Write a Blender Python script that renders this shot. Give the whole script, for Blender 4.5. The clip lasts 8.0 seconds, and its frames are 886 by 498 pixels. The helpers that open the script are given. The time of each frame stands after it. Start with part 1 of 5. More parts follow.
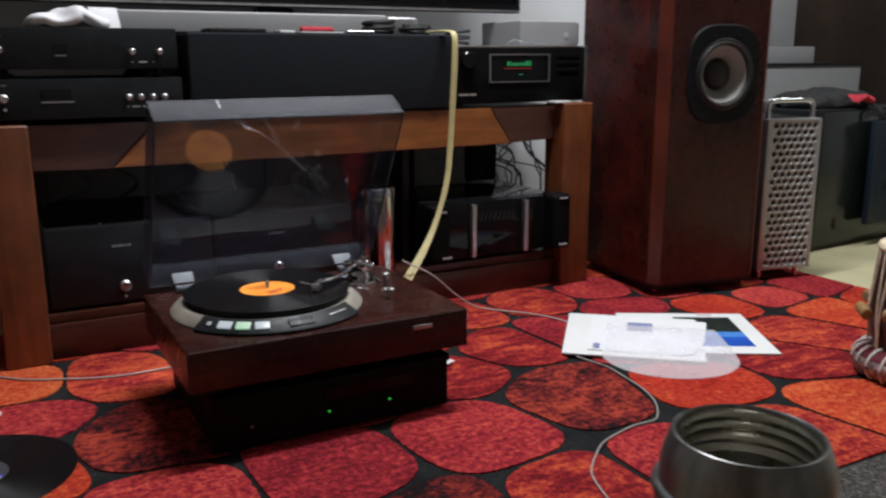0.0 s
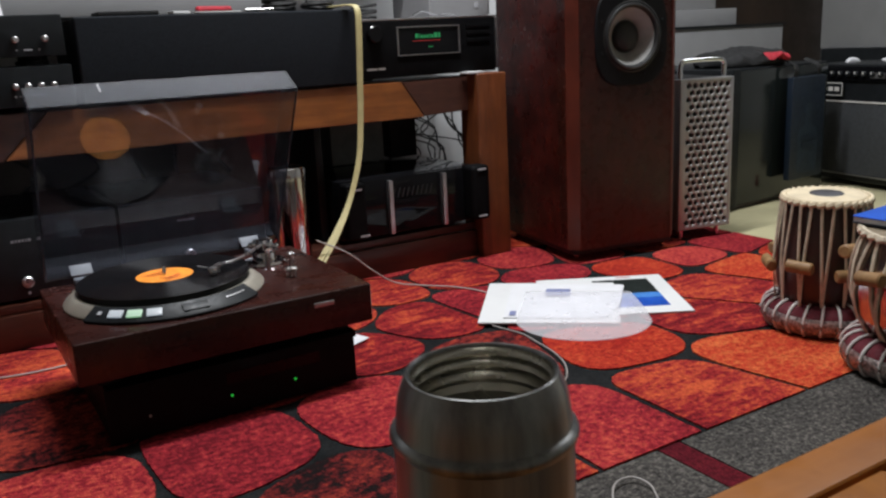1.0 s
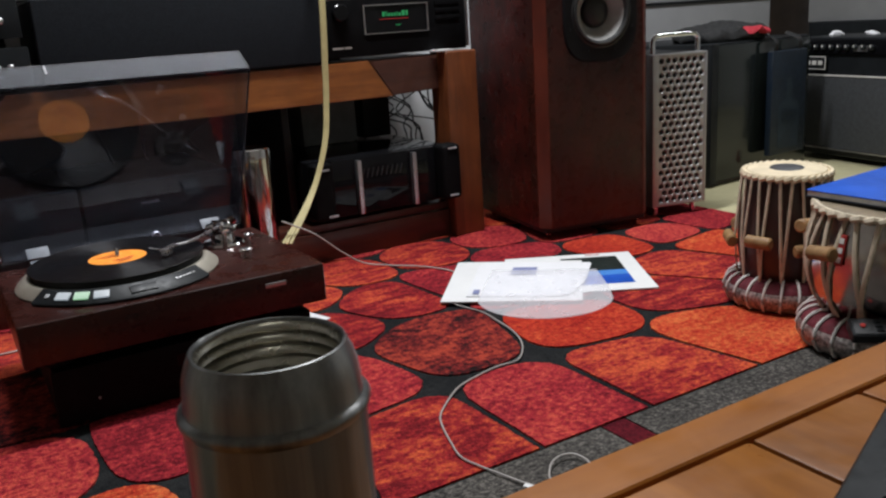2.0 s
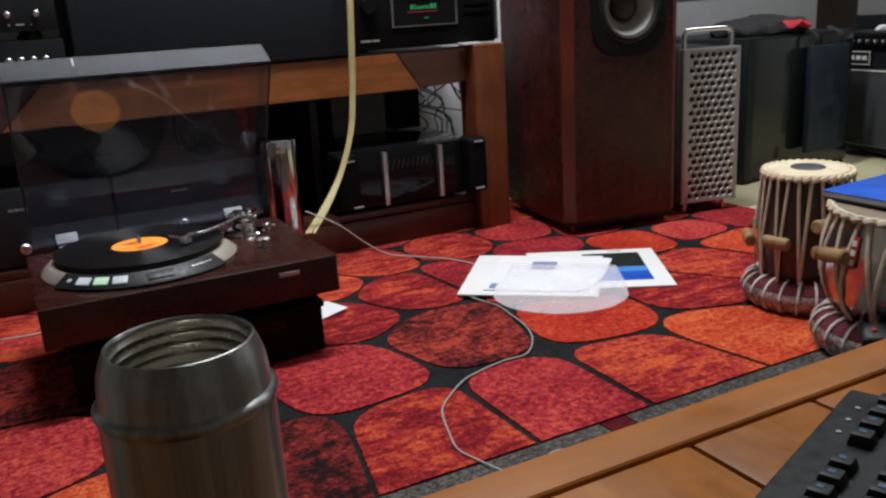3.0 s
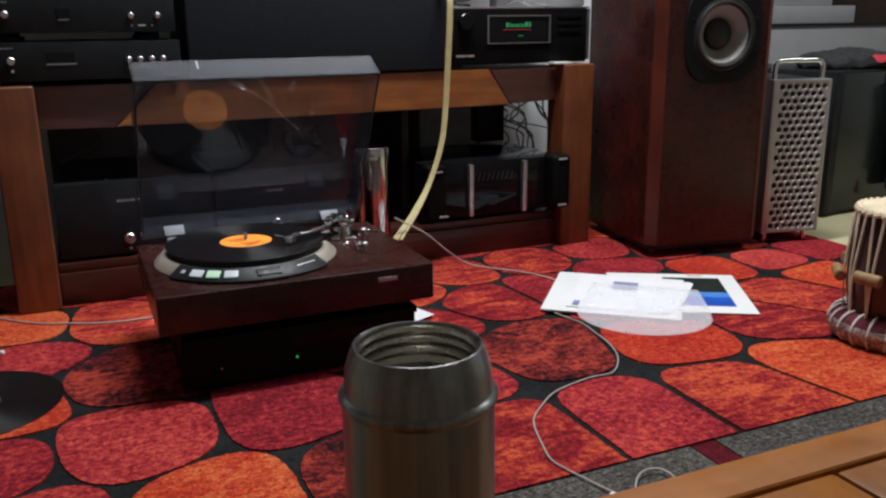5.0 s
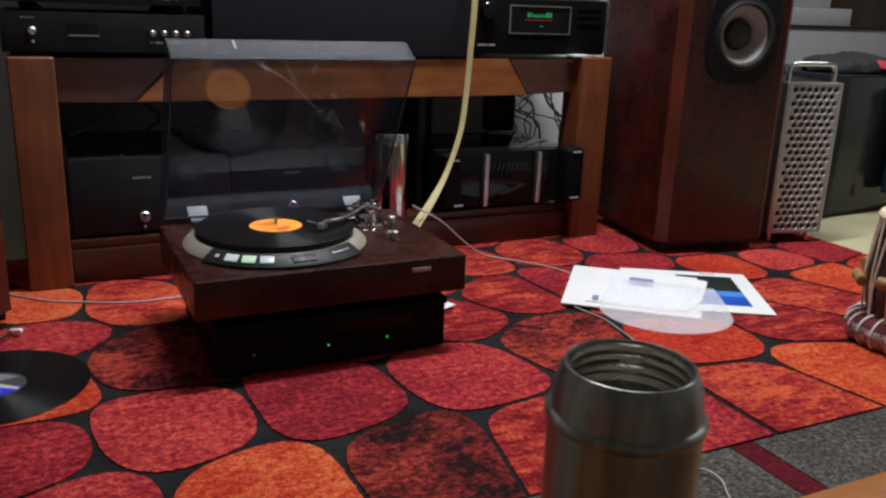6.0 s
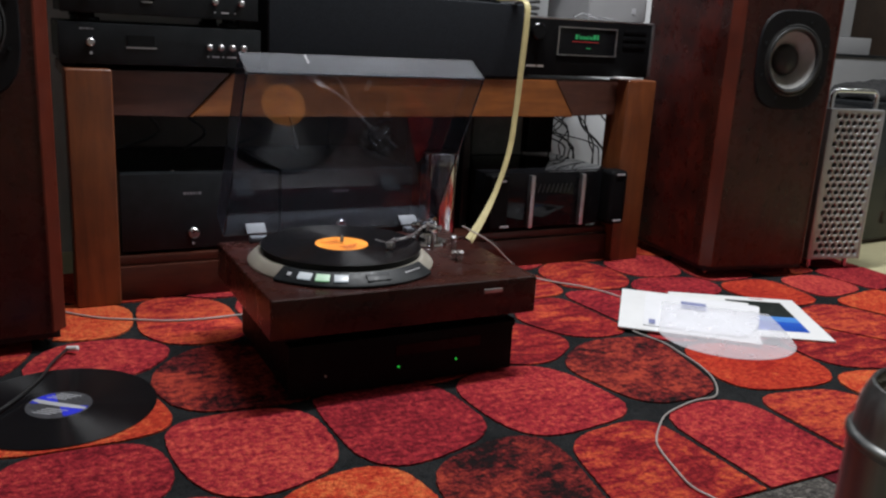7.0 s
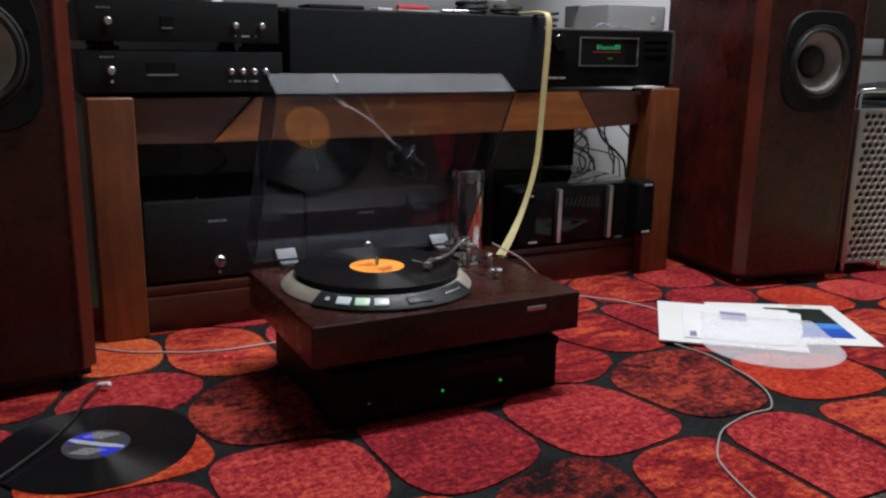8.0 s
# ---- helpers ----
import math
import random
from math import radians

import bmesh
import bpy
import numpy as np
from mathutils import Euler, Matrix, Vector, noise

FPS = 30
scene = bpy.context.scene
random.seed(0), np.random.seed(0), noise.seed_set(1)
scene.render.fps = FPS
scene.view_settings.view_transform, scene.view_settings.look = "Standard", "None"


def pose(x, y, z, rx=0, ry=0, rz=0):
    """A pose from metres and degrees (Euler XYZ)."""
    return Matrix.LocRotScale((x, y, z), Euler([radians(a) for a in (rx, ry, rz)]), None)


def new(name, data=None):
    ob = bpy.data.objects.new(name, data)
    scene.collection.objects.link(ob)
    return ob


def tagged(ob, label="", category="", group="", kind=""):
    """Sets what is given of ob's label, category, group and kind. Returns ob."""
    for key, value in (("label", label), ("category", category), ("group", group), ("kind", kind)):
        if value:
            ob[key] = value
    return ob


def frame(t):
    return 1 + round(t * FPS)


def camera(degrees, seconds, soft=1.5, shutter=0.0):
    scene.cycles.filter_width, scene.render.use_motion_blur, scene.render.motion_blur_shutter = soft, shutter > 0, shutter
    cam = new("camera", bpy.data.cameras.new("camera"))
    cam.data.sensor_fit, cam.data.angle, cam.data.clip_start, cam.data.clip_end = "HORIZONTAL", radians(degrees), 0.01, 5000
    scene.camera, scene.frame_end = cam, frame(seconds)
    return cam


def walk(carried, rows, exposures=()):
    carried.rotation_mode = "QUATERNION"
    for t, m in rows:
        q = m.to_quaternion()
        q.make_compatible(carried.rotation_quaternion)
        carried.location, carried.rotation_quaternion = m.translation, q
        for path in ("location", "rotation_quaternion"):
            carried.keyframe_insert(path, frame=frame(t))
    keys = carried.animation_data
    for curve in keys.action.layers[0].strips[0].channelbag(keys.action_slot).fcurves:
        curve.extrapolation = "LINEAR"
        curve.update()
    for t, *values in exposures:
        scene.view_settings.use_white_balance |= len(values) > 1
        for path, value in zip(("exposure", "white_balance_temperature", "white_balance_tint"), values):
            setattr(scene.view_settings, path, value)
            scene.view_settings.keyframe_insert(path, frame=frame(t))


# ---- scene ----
cam = camera(55.3, 8.0, soft=2.3, shutter=0.4)
METRES, EYE, TILT, LEAN, TURN = 0.800, 0.635, 0.0, 0.0, -28.5
ROWS = [
    (0.0, 0.0, 0.0, 0.0, -0.04, -12.7, 0.19),
    (0.5, 0.0818, 0.0111, -0.0073, -2.49, -13.58, 1.85),
    (1.0, 0.1386, 0.0129, -0.0325, -3.34, -13.93, 2.83),
    (1.5, 0.2, 0.017, -0.0501, -3.44, -14.77, 3.5),
    (3.0, 0.3465, -0.0073, -0.0363, 0.5, -15.71, 3.31),
    (3.5, 0.3601, -0.0143, -0.0472, 4.06, -15.56, 2.78),
    (4.0, 0.3387, -0.0447, -0.0268, 5.56, -15.18, 1.64),
    (4.5, 0.291, -0.0614, -0.0176, 5.21, -14.53, 1.44),
    (6.0, 0.0705, -0.0625, 0.0098, 2.72, -16.2, -2.05),
    (6.5, -0.0498, -0.0554, -0.0004, 2.26, -15.32, -3.29),
    (7.0, -0.1308, -0.0377, -0.0121, 1.89, -14.67, -3.11),
    (7.5, -0.1917, -0.0115, -0.0255, 1.8, -14.34, -1.7),
    (8.0, -0.2107, 0.0131, -0.031, 1.57, -13.31, -0.84),
]
walk(cam, [(t, pose(0, 0, EYE, TILT, LEAN, TURN) @ pose(METRES * x, METRES * y, METRES * z, 90 + pitch, roll, yaw)) for t, x, y, z, yaw, pitch, roll in ROWS], [(0.0, 0.03), (3.0, 0.08), (6.0, 0.08), (8.0, 0.0)])

# ---- light: ceiling tube of a closed room at night, plus an added fill tube ----
world = bpy.data.worlds.new("room_world")
scene.world = world
world.use_nodes = True
world.node_tree.nodes["Background"].inputs["Color"].default_value = (0.55, 0.6, 0.7, 1)
world.node_tree.nodes["Background"].inputs["Strength"].default_value = 0.02


def ceiling_lamp(x, y, z, sx, sy, watts, turn=0):
    data = bpy.data.lights.new("ceiling_tube", "AREA")
    data.shape, data.size, data.size_y, data.energy = "RECTANGLE", sx, sy, watts
    data.color = (0.96, 0.985, 1.02)
    ob = new("ceiling_tube_light", data)
    ob.matrix_world = pose(x, y, z, 0, 0, turn)
    return ob


ceiling_lamp(1.12, 1.50, 2.52, 1.2, 0.14, 70)
# unseen fill tube, added to brighten the far right corner
ceiling_lamp(3.1, 1.30, 2.52, 1.2, 0.14, 20)


# ---- materials ----
def material(name, rough=0.5, metal=0.0):
    m = bpy.data.materials.new(name)
    m.use_nodes = True
    b = m.node_tree.nodes["Principled BSDF"]
    b.inputs["Roughness"].default_value = rough
    b.inputs["Metallic"].default_value = metal
    return m, m.node_tree, b


def rgba(c):
    return (c[0], c[1], c[2], 1.0)


def coords(nt, stretch=(1, 1, 1)):
    tc = nt.nodes.new("ShaderNodeTexCoord")
    mp = nt.nodes.new("ShaderNodeMapping")
    mp.inputs["Scale"].default_value = stretch
    nt.links.new(tc.outputs["Object"], mp.inputs["Vector"])
    return mp.outputs["Vector"]


def room_coords(nt, stretch=(1, 1, 1), turn=0.0):
    geo = nt.nodes.new("ShaderNodeNewGeometry")
    mp = nt.nodes.new("ShaderNodeMapping")
    mp.inputs["Scale"].default_value = stretch
    mp.inputs["Rotation"].default_value = (0, 0, radians(turn))
    nt.links.new(geo.outputs["Position"], mp.inputs["Vector"])
    return mp.outputs["Vector"]


def noise_out(nt, vec, scale, detail=4.0, rough=0.55, distort=0.0):
    n = nt.nodes.new("ShaderNodeTexNoise")
    n.inputs["Scale"].default_value = scale
    n.inputs["Detail"].default_value = detail
    n.inputs["Roughness"].default_value = rough
    n.inputs["Distortion"].default_value = distort
    nt.links.new(vec, n.inputs["Vector"])
    return n.outputs["Fac"]


def ramp(nt, fac, stops):
    r = nt.nodes.new("ShaderNodeValToRGB")
    while len(r.color_ramp.elements) < len(stops):
        r.color_ramp.elements.new(0.5)
    for e, (p, c) in zip(r.color_ramp.elements, stops):
        e.position, e.color = p, rgba(c)
    nt.links.new(fac, r.inputs["Fac"])
    return r.outputs["Color"]


def blend(nt, a, b, fac, how="MULTIPLY"):
    x = nt.nodes.new("ShaderNodeMix")
    x.data_type, x.blend_type = "RGBA", how
    if isinstance(fac, float):
        x.inputs[0].default_value = fac
    else:
        nt.links.new(fac, x.inputs[0])
    nt.links.new(a, x.inputs[6])
    nt.links.new(b, x.inputs[7])
    return x.outputs[2]


def bump(nt, b, height, strength, distance):
    n = nt.nodes.new("ShaderNodeBump")
    n.inputs["Strength"].default_value = strength
    n.inputs["Distance"].default_value = distance
    nt.links.new(height, n.inputs["Height"])
    nt.links.new(n.outputs["Normal"], b.inputs["Normal"])


def plain(name, color, rough=0.5, metal=0.0, vary=0.18, scale=25.0, relief=0.0, coat=0.0):
    m, nt, b = material(name, rough, metal)
    v = coords(nt)
    big = noise_out(nt, v, scale, 5)
    lo, hi = [c * (1 - vary) for c in color], [min(1, c * (1 + vary)) for c in color]
    nt.links.new(ramp(nt, big, [(0.3, lo), (0.7, hi)]), b.inputs["Base Color"])
    rr = ramp(nt, noise_out(nt, v, scale * 3, 4), [(0.3, (rough * 0.8,) * 3), (0.75, (min(1, rough * 1.25),) * 3)])
    nt.links.new(rr, b.inputs["Roughness"])
    b.inputs["Coat Weight"].default_value = coat
    b.inputs["Coat Roughness"].default_value = 0.12
    if relief:
        bump(nt, b, noise_out(nt, v, scale * 20, 3), relief, 0.0006)
    return m


def dull(m, level):
    m.node_tree.nodes["Principled BSDF"].inputs["Specular IOR Level"].default_value = level
    return m


def around(m, amount):
    """Fine lines that run round the z axis draw the gloss out across them."""
    nt = m.node_tree
    b = nt.nodes["Principled BSDF"]
    tangent = nt.nodes.new("ShaderNodeTangent")
    tangent.direction_type, tangent.axis = "RADIAL", "Z"
    nt.links.new(tangent.outputs["Tangent"], b.inputs["Tangent"])
    b.inputs["Anisotropic"].default_value = amount
    b.inputs["Anisotropic Rotation"].default_value = 0.25


def wood(name, dark, light, along=(1, 14, 14), scale=4.0, rough=0.4, coat=0.2, blotch=0.35):
    m, nt, b = material(name, rough)
    v = coords(nt, along)
    grain = noise_out(nt, v, scale, 8, 0.65, 0.6)
    col = ramp(nt, grain, [(0.28, dark), (0.5, [(p + q) / 2 for p, q in zip(dark, light)]), (0.72, light)])
    v2 = coords(nt)
    blot = ramp(nt, noise_out(nt, v2, 9, 3), [(0.3, (1 - blotch,) * 3), (0.7, (1, 1, 1))])
    nt.links.new(blend(nt, col, blot, 1.0), b.inputs["Base Color"])
    nt.links.new(ramp(nt, noise_out(nt, v2, 30, 4), [(0.3, (rough * 0.75,) * 3), (0.7, (rough * 1.3,) * 3)]), b.inputs["Roughness"])
    b.inputs["Coat Weight"].default_value = coat
    b.inputs["Coat Roughness"].default_value = 0.15
    bump(nt, b, grain, 0.15, 0.0008)
    return m


def pile(name, deep, mid, bright, mottle, streak=0.0, clouds=0.6, grain=38.0):
    """Short carpet pile: tuft speckle over cloudy dye patches."""
    m, nt, b = material(name, 0.95)
    b.inputs["Specular IOR Level"].default_value = 0.1
    v = room_coords(nt)
    cloud = noise_out(nt, v, 8.0, 5, 0.65, 0.6)
    tuft = noise_out(nt, v, 330.0, 2, 0.65)
    clump = noise_out(nt, v, 120.0, 3, 0.7)
    speck = noise_out(nt, room_coords(nt, (1, 1.2, 1)), grain, 7, 0.82)
    info = nt.nodes.new("ShaderNodeObjectInfo")
    add = nt.nodes.new("ShaderNodeMath")
    add.operation = "MULTIPLY_ADD"
    add.inputs[1].default_value, add.inputs[2].default_value = 0.16, -0.08
    nt.links.new(info.outputs["Random"], add.inputs[0])
    mix1 = nt.nodes.new("ShaderNodeMath")
    mix1.operation = "MULTIPLY_ADD"
    mix1.inputs[1].default_value = mottle
    half = nt.nodes.new("ShaderNodeMath")
    half.operation = "MULTIPLY"
    half.inputs[1].default_value = clouds
    nt.links.new(cloud, half.inputs[0])
    nt.links.new(speck, mix1.inputs[0])
    nt.links.new(half.outputs[0], mix1.inputs[2])
    mix2 = nt.nodes.new("ShaderNodeMath")
    mix2.operation = "ADD"
    nt.links.new(mix1.outputs[0], mix2.inputs[0])
    nt.links.new(add.outputs[0], mix2.inputs[1])
    last = mix2.outputs[0]
    if streak:
        st = noise_out(nt, room_coords(nt, (1.6, 5.5, 1), 52), 7.0, 5, 0.65, 0.5)
        mix3 = nt.nodes.new("ShaderNodeMath")
        mix3.operation = "MULTIPLY_ADD"
        mix3.inputs[1].default_value = streak
        nt.links.new(st, mix3.inputs[0])
        nt.links.new(last, mix3.inputs[2])
        last = mix3.outputs[0]
    mid_at = 0.5 * clouds + 0.5 * mottle + 0.5 * streak
    even = nt.nodes.new("ShaderNodeMath")
    even.operation = "SUBTRACT"
    even.inputs[1].default_value = mid_at - 0.5
    nt.links.new(last, even.inputs[0])
    col = ramp(nt, even.outputs[0], [(0.33, deep), (0.5, mid), (0.68, bright)])
    tone = ramp(nt, tuft, [(0.33, (0.42,) * 3), (0.67, (1.0,) * 3)])
    worn = ramp(nt, clump, [(0.34, (0.55,) * 3), (0.5, (0.92,) * 3), (0.66, (1.0,) * 3)])
    nt.links.new(blend(nt, blend(nt, col, tone, 1.0), worn, 1.0), b.inputs["Base Color"])
    bump(nt, b, tuft, 0.8, 0.003)
    return m


def glow(name, color, strength, base=(0.02, 0.02, 0.02)):
    m, nt, b = material(name, 0.3)
    b.inputs["Base Color"].default_value = rgba(base)
    b.inputs["Emission Color"].default_value = rgba(color)
    b.inputs["Emission Strength"].default_value = strength
    return m


def clear(name, tint, rough=0.02, ior=1.49, alpha=1.0):
    m, nt, b = material(name, rough)
    b.inputs["Base Color"].default_value = rgba(tint)
    b.inputs["Transmission Weight"].default_value = 1.0
    b.inputs["IOR"].default_value = ior
    b.inputs["Alpha"].default_value = alpha
    v = coords(nt)
    nt.links.new(ramp(nt, noise_out(nt, v, 18, 5), [(0.35, (rough,) * 3), (0.8, (rough * 3,) * 3)]), b.inputs["Roughness"])
    return m


EMBER = pile("carpet_orange", (0.40, 0.022, 0.017), (0.70, 0.066, 0.030), (0.92, 0.22, 0.07), 1.3, 0.25, 0.5, 70.0)
RED = pile("carpet_red", (0.17, 0.011, 0.019), (0.47, 0.030, 0.044), (0.86, 0.125, 0.080), 1.4, 0.2, 0.4, 70.0)
RUST = pile("carpet_rust", (0.18, 0.011, 0.017), (0.43, 0.027, 0.032), (0.82, 0.135, 0.050), 1.3, 0.95, 0.5, 70.0)
CHAR = pile("carpet_dark_red", (0.016, 0.009, 0.010), (0.21, 0.020, 0.022), (0.56, 0.075, 0.042), 1.5, 0.4, 1.0, 60.0)
JOINT = pile("carpet_black", (0.012, 0.013, 0.014), (0.025, 0.026, 0.027), (0.042, 0.042, 0.042), 0.5)
GREY = pile("carpet_grey", (0.034, 0.031, 0.029), (0.085, 0.078, 0.072), (0.21, 0.19, 0.17), 1.6, 0.0, 0.3, 120.0)
STRIPE = pile("carpet_wine", (0.08, 0.006, 0.012), (0.14, 0.011, 0.02), (0.2, 0.018, 0.025), 0.4)
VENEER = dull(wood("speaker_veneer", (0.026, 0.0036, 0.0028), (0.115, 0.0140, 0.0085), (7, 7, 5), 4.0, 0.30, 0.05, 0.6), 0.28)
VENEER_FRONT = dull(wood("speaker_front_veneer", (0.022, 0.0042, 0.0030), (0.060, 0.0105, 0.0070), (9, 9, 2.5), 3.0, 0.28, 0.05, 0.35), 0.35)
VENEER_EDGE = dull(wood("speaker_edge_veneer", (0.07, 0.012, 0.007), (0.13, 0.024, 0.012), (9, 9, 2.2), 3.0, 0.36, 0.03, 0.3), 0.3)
OAK = wood("cabinet_orange_wood", (0.20, 0.058, 0.012), (0.40, 0.135, 0.028), (1.5, 16, 16), 3.0, 0.42, 0.15, 0.35)
OAK_UP = wood("cabinet_post_wood", (0.12, 0.032, 0.011), (0.25, 0.075, 0.023), (16, 16, 1.5), 3.0, 0.42, 0.15, 0.4)
DARKRAIL = wood("cabinet_dark_wood", (0.05, 0.017, 0.011), (0.115, 0.040, 0.025), (2, 16, 16), 3.0, 0.45, 0.1)
BASEWOOD = wood("cabinet_base_wood", (0.035, 0.009, 0.005), (0.085, 0.021, 0.010), (2, 12, 12), 3.0, 0.4, 0.2)
PLINTH = dull(wood("plinth_rosewood", (0.016, 0.0045, 0.004), (0.050, 0.013, 0.009), (2, 14, 14), 4.0, 0.28, 0.08, 0.3), 0.35)
TABLEWOOD = dull(wood("table_wood", (0.22, 0.070, 0.011), (0.40, 0.15, 0.027), (10, 1.6, 10), 2.5, 0.36, 0.03, 0.4), 0.3)
TABLEEDGE = dull(wood("table_border_wood", (0.25, 0.080, 0.011), (0.37, 0.13, 0.019), (1.4, 12, 12), 2.5, 0.42, 0.0, 0.3), 0.25)
BLACK = dull(plain("black_metal", (0.010, 0.0115, 0.013), 0.42, 0.0, 0.3, 30), 0.22)
GLOSSBLACK = dull(plain("black_gloss", (0.005, 0.005, 0.006), 0.13, 0.0, 0.3, 12), 0.25)
BLACKGLASS = dull(plain("black_glass", (0.006, 0.006, 0.007), 0.05, 0.0, 0.3, 12), 0.16)
GRILLE = dull(plain("speaker_cloth", (0.0085, 0.0105, 0.014), 0.85, 0.0, 0.15, 60, 0.5), 0.2)
RUBBER = dull(plain("black_rubber", (0.006, 0.006, 0.007), 0.6, 0.0, 0.2, 40), 0.15)
STEEL = plain("brushed_steel", (0.29, 0.27, 0.245), 0.24, 1.0, 0.2, 14)
_nt = STEEL.node_tree
_b = _nt.nodes["Principled BSDF"]
# upright colour bands paint reflected surroundings; dark neutral tone offsets the table's orange
_reflections = noise_out(_nt, coords(_nt, (1, 1, 0.02)), 60.0, 5, 0.7)
_nt.links.new(ramp(_nt, _reflections, [(0.3, (0.09, 0.092, 0.092)), (0.7, (0.27, 0.27, 0.265))]), _b.inputs["Base Color"])
b_steel = STEEL.node_tree.nodes["Principled BSDF"]
STEEL.node_tree.links.remove(b_steel.inputs["Roughness"].links[0])
b_steel.inputs["Roughness"].default_value = 0.36
around(STEEL, 0.85)
# inner steel, coloured paler to stand in for light reflected inside the mouth
STEEL_IN = plain("lit_inner_steel", (0.50, 0.48, 0.42), 0.28, 0.95, 0.1, 14)
POLISHED = plain("polished_can", (0.50, 0.48, 0.48), 0.08, 1.0, 0.08, 10)
RISER = dull(plain("matt_black_case", (0.005, 0.005, 0.0055), 0.55, 0.0, 0.3, 30), 0.06)
CHROME = plain("chrome", (0.62, 0.62, 0.64), 0.08, 1.0, 0.06, 10)
ALU = plain("silver_aluminium", (0.46, 0.45, 0.46), 0.42, 1.0, 0.12, 20)
PALEALU = plain("pale_aluminium", (0.39, 0.39, 0.395), 0.5, 0.75, 0.06, 30)
KNOB = plain("satin_knob", (0.62, 0.61, 0.62), 0.3, 1.0, 0.1, 30)
HINGE = plain("grey_hinge", (0.085, 0.092, 0.105), 0.55, 0.0, 0.1, 20)
BEIGE = plain("champagne_metal", (0.42, 0.385, 0.32), 0.42, 0.6, 0.1, 20)
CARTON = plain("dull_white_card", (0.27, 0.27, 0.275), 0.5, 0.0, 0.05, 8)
WHITE = plain("white_card", (0.68, 0.68, 0.68), 0.6, 0.0, 0.03, 10)
PAPER = plain("white_paper", (0.66, 0.66, 0.68), 0.75, 0.0, 0.04, 12)
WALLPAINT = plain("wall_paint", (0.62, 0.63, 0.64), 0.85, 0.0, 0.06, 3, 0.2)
# tone of the unseen walls, chosen for how much fill light they bounce
BOUNCEWALL = plain("bounce_wall_paint", (0.50, 0.49, 0.48), 0.85, 0.0, 0.1, 3, 0.2)
CEILPAINT = plain("ceiling_paint", (0.75, 0.75, 0.74), 0.9, 0.0, 0.03, 3)
FLOORTILE = plain("pale_floor", (0.50, 0.46, 0.28), 0.4, 0.0, 0.1, 5)
CREAM = plain("cream_flat_cable", (0.52, 0.45, 0.22), 0.5, 0.0, 0.1, 40)
CABLEGREY = plain("grey_cable", (0.36, 0.33, 0.31), 0.5, 0.0, 0.12, 50)
BLACKCABLE = plain("black_cable", (0.008, 0.008, 0.008), 0.5, 0.0, 0.2, 40)
BLUE = plain("blue_print", (0.014, 0.085, 0.46), 0.35, 0.0, 0.25, 9)
DARKPRINT = plain("dark_print", (0.012, 0.018, 0.016), 0.4, 0.0, 0.4, 20)
LILAC = plain("lilac_sticker", (0.20, 0.22, 0.38), 0.5, 0.0, 0.1, 40)
ORANGELABEL = plain("orange_label", (0.75, 0.24, 0.02), 0.5, 0.0, 0.22, 45)
BLUELABEL = plain("blue_label", (0.02, 0.03, 0.55), 0.4, 0.0, 0.15, 40)
GREYLABEL = plain("grey_label", (0.045, 0.045, 0.05), 0.5, 0.0, 0.4, 90)
SILVERPRINT = plain("silver_print", (0.42, 0.42, 0.44), 0.4, 0.0, 0.08, 60)
DIMPRINT = plain("worn_silver_print", (0.20, 0.20, 0.21), 0.5, 0.0, 0.3, 300)
SKIN = plain("drum_skin", (0.62, 0.52, 0.36), 0.7, 0.0, 0.12, 30)
# drum skin darkened in colour for the shadow of the book above
SHADESKIN = plain("shaded_drum_skin", (0.20, 0.155, 0.10), 0.75, 0.0, 0.2, 30)
STRAP = plain("rawhide_strap", (0.56, 0.48, 0.36), 0.7, 0.0, 0.25, 60, 0.3)
DRUMWOOD = wood("drum_wood", (0.020, 0.006, 0.004), (0.048, 0.015, 0.009), (12, 12, 2), 3.0, 0.4, 0.2)
DOWEL = wood("dowel_wood", (0.22, 0.11, 0.04), (0.42, 0.24, 0.09), (8, 8, 8), 6.0, 0.6, 0.0)
VELVET = plain("wine_velvet", (0.10, 0.006, 0.014), 0.9, 0.0, 0.3, 60)
SEQUIN = plain("silver_braid", (0.34, 0.33, 0.32), 0.35, 0.7, 0.9, 160, 0.8)
CORD = plain("white_cord", (0.62, 0.60, 0.57), 0.7, 0.0, 0.1, 80)
COPPER = plain("worn_drum_metal", (0.58, 0.52, 0.49), 0.2, 1.0, 0.3, 12)
REDTAPE = plain("red_tape", (0.34, 0.02, 0.015), 0.5, 0.0, 0.15, 40)
REDCLOTH = plain("red_cloth", (0.36, 0.012, 0.025), 0.8, 0.0, 0.3, 40)
BLACKCLOTH = plain("black_cloth", (0.0055, 0.0055, 0.006), 0.85, 0.0, 0.3, 30)
SMOKEPANEL = plain("smoked_panel", (0.010, 0.013, 0.013), 0.12, 0.0, 0.1, 6)
NAVY = plain("navy_print", (0.0035, 0.010, 0.021), 0.5, 0.0, 0.25, 20)
NAVYLIGHT = plain("pale_navy_print", (0.010, 0.020, 0.032), 0.5, 0.0, 0.25, 20)
DARKROOM = plain("dark_wood_cupboard", (0.03, 0.017, 0.010), 0.5, 0.0, 0.3, 6)
FINGREY = plain("dark_fin", (0.016, 0.0165, 0.018), 0.5, 0.0, 0.2, 30)
KEYCAP = dull(plain("black_keycap", (0.010, 0.011, 0.013), 0.5, 0.0, 0.2, 40), 0.2)
CONE = plain("woofer_cone", (0.27, 0.265, 0.255), 0.55, 0.0, 0.08, 30)
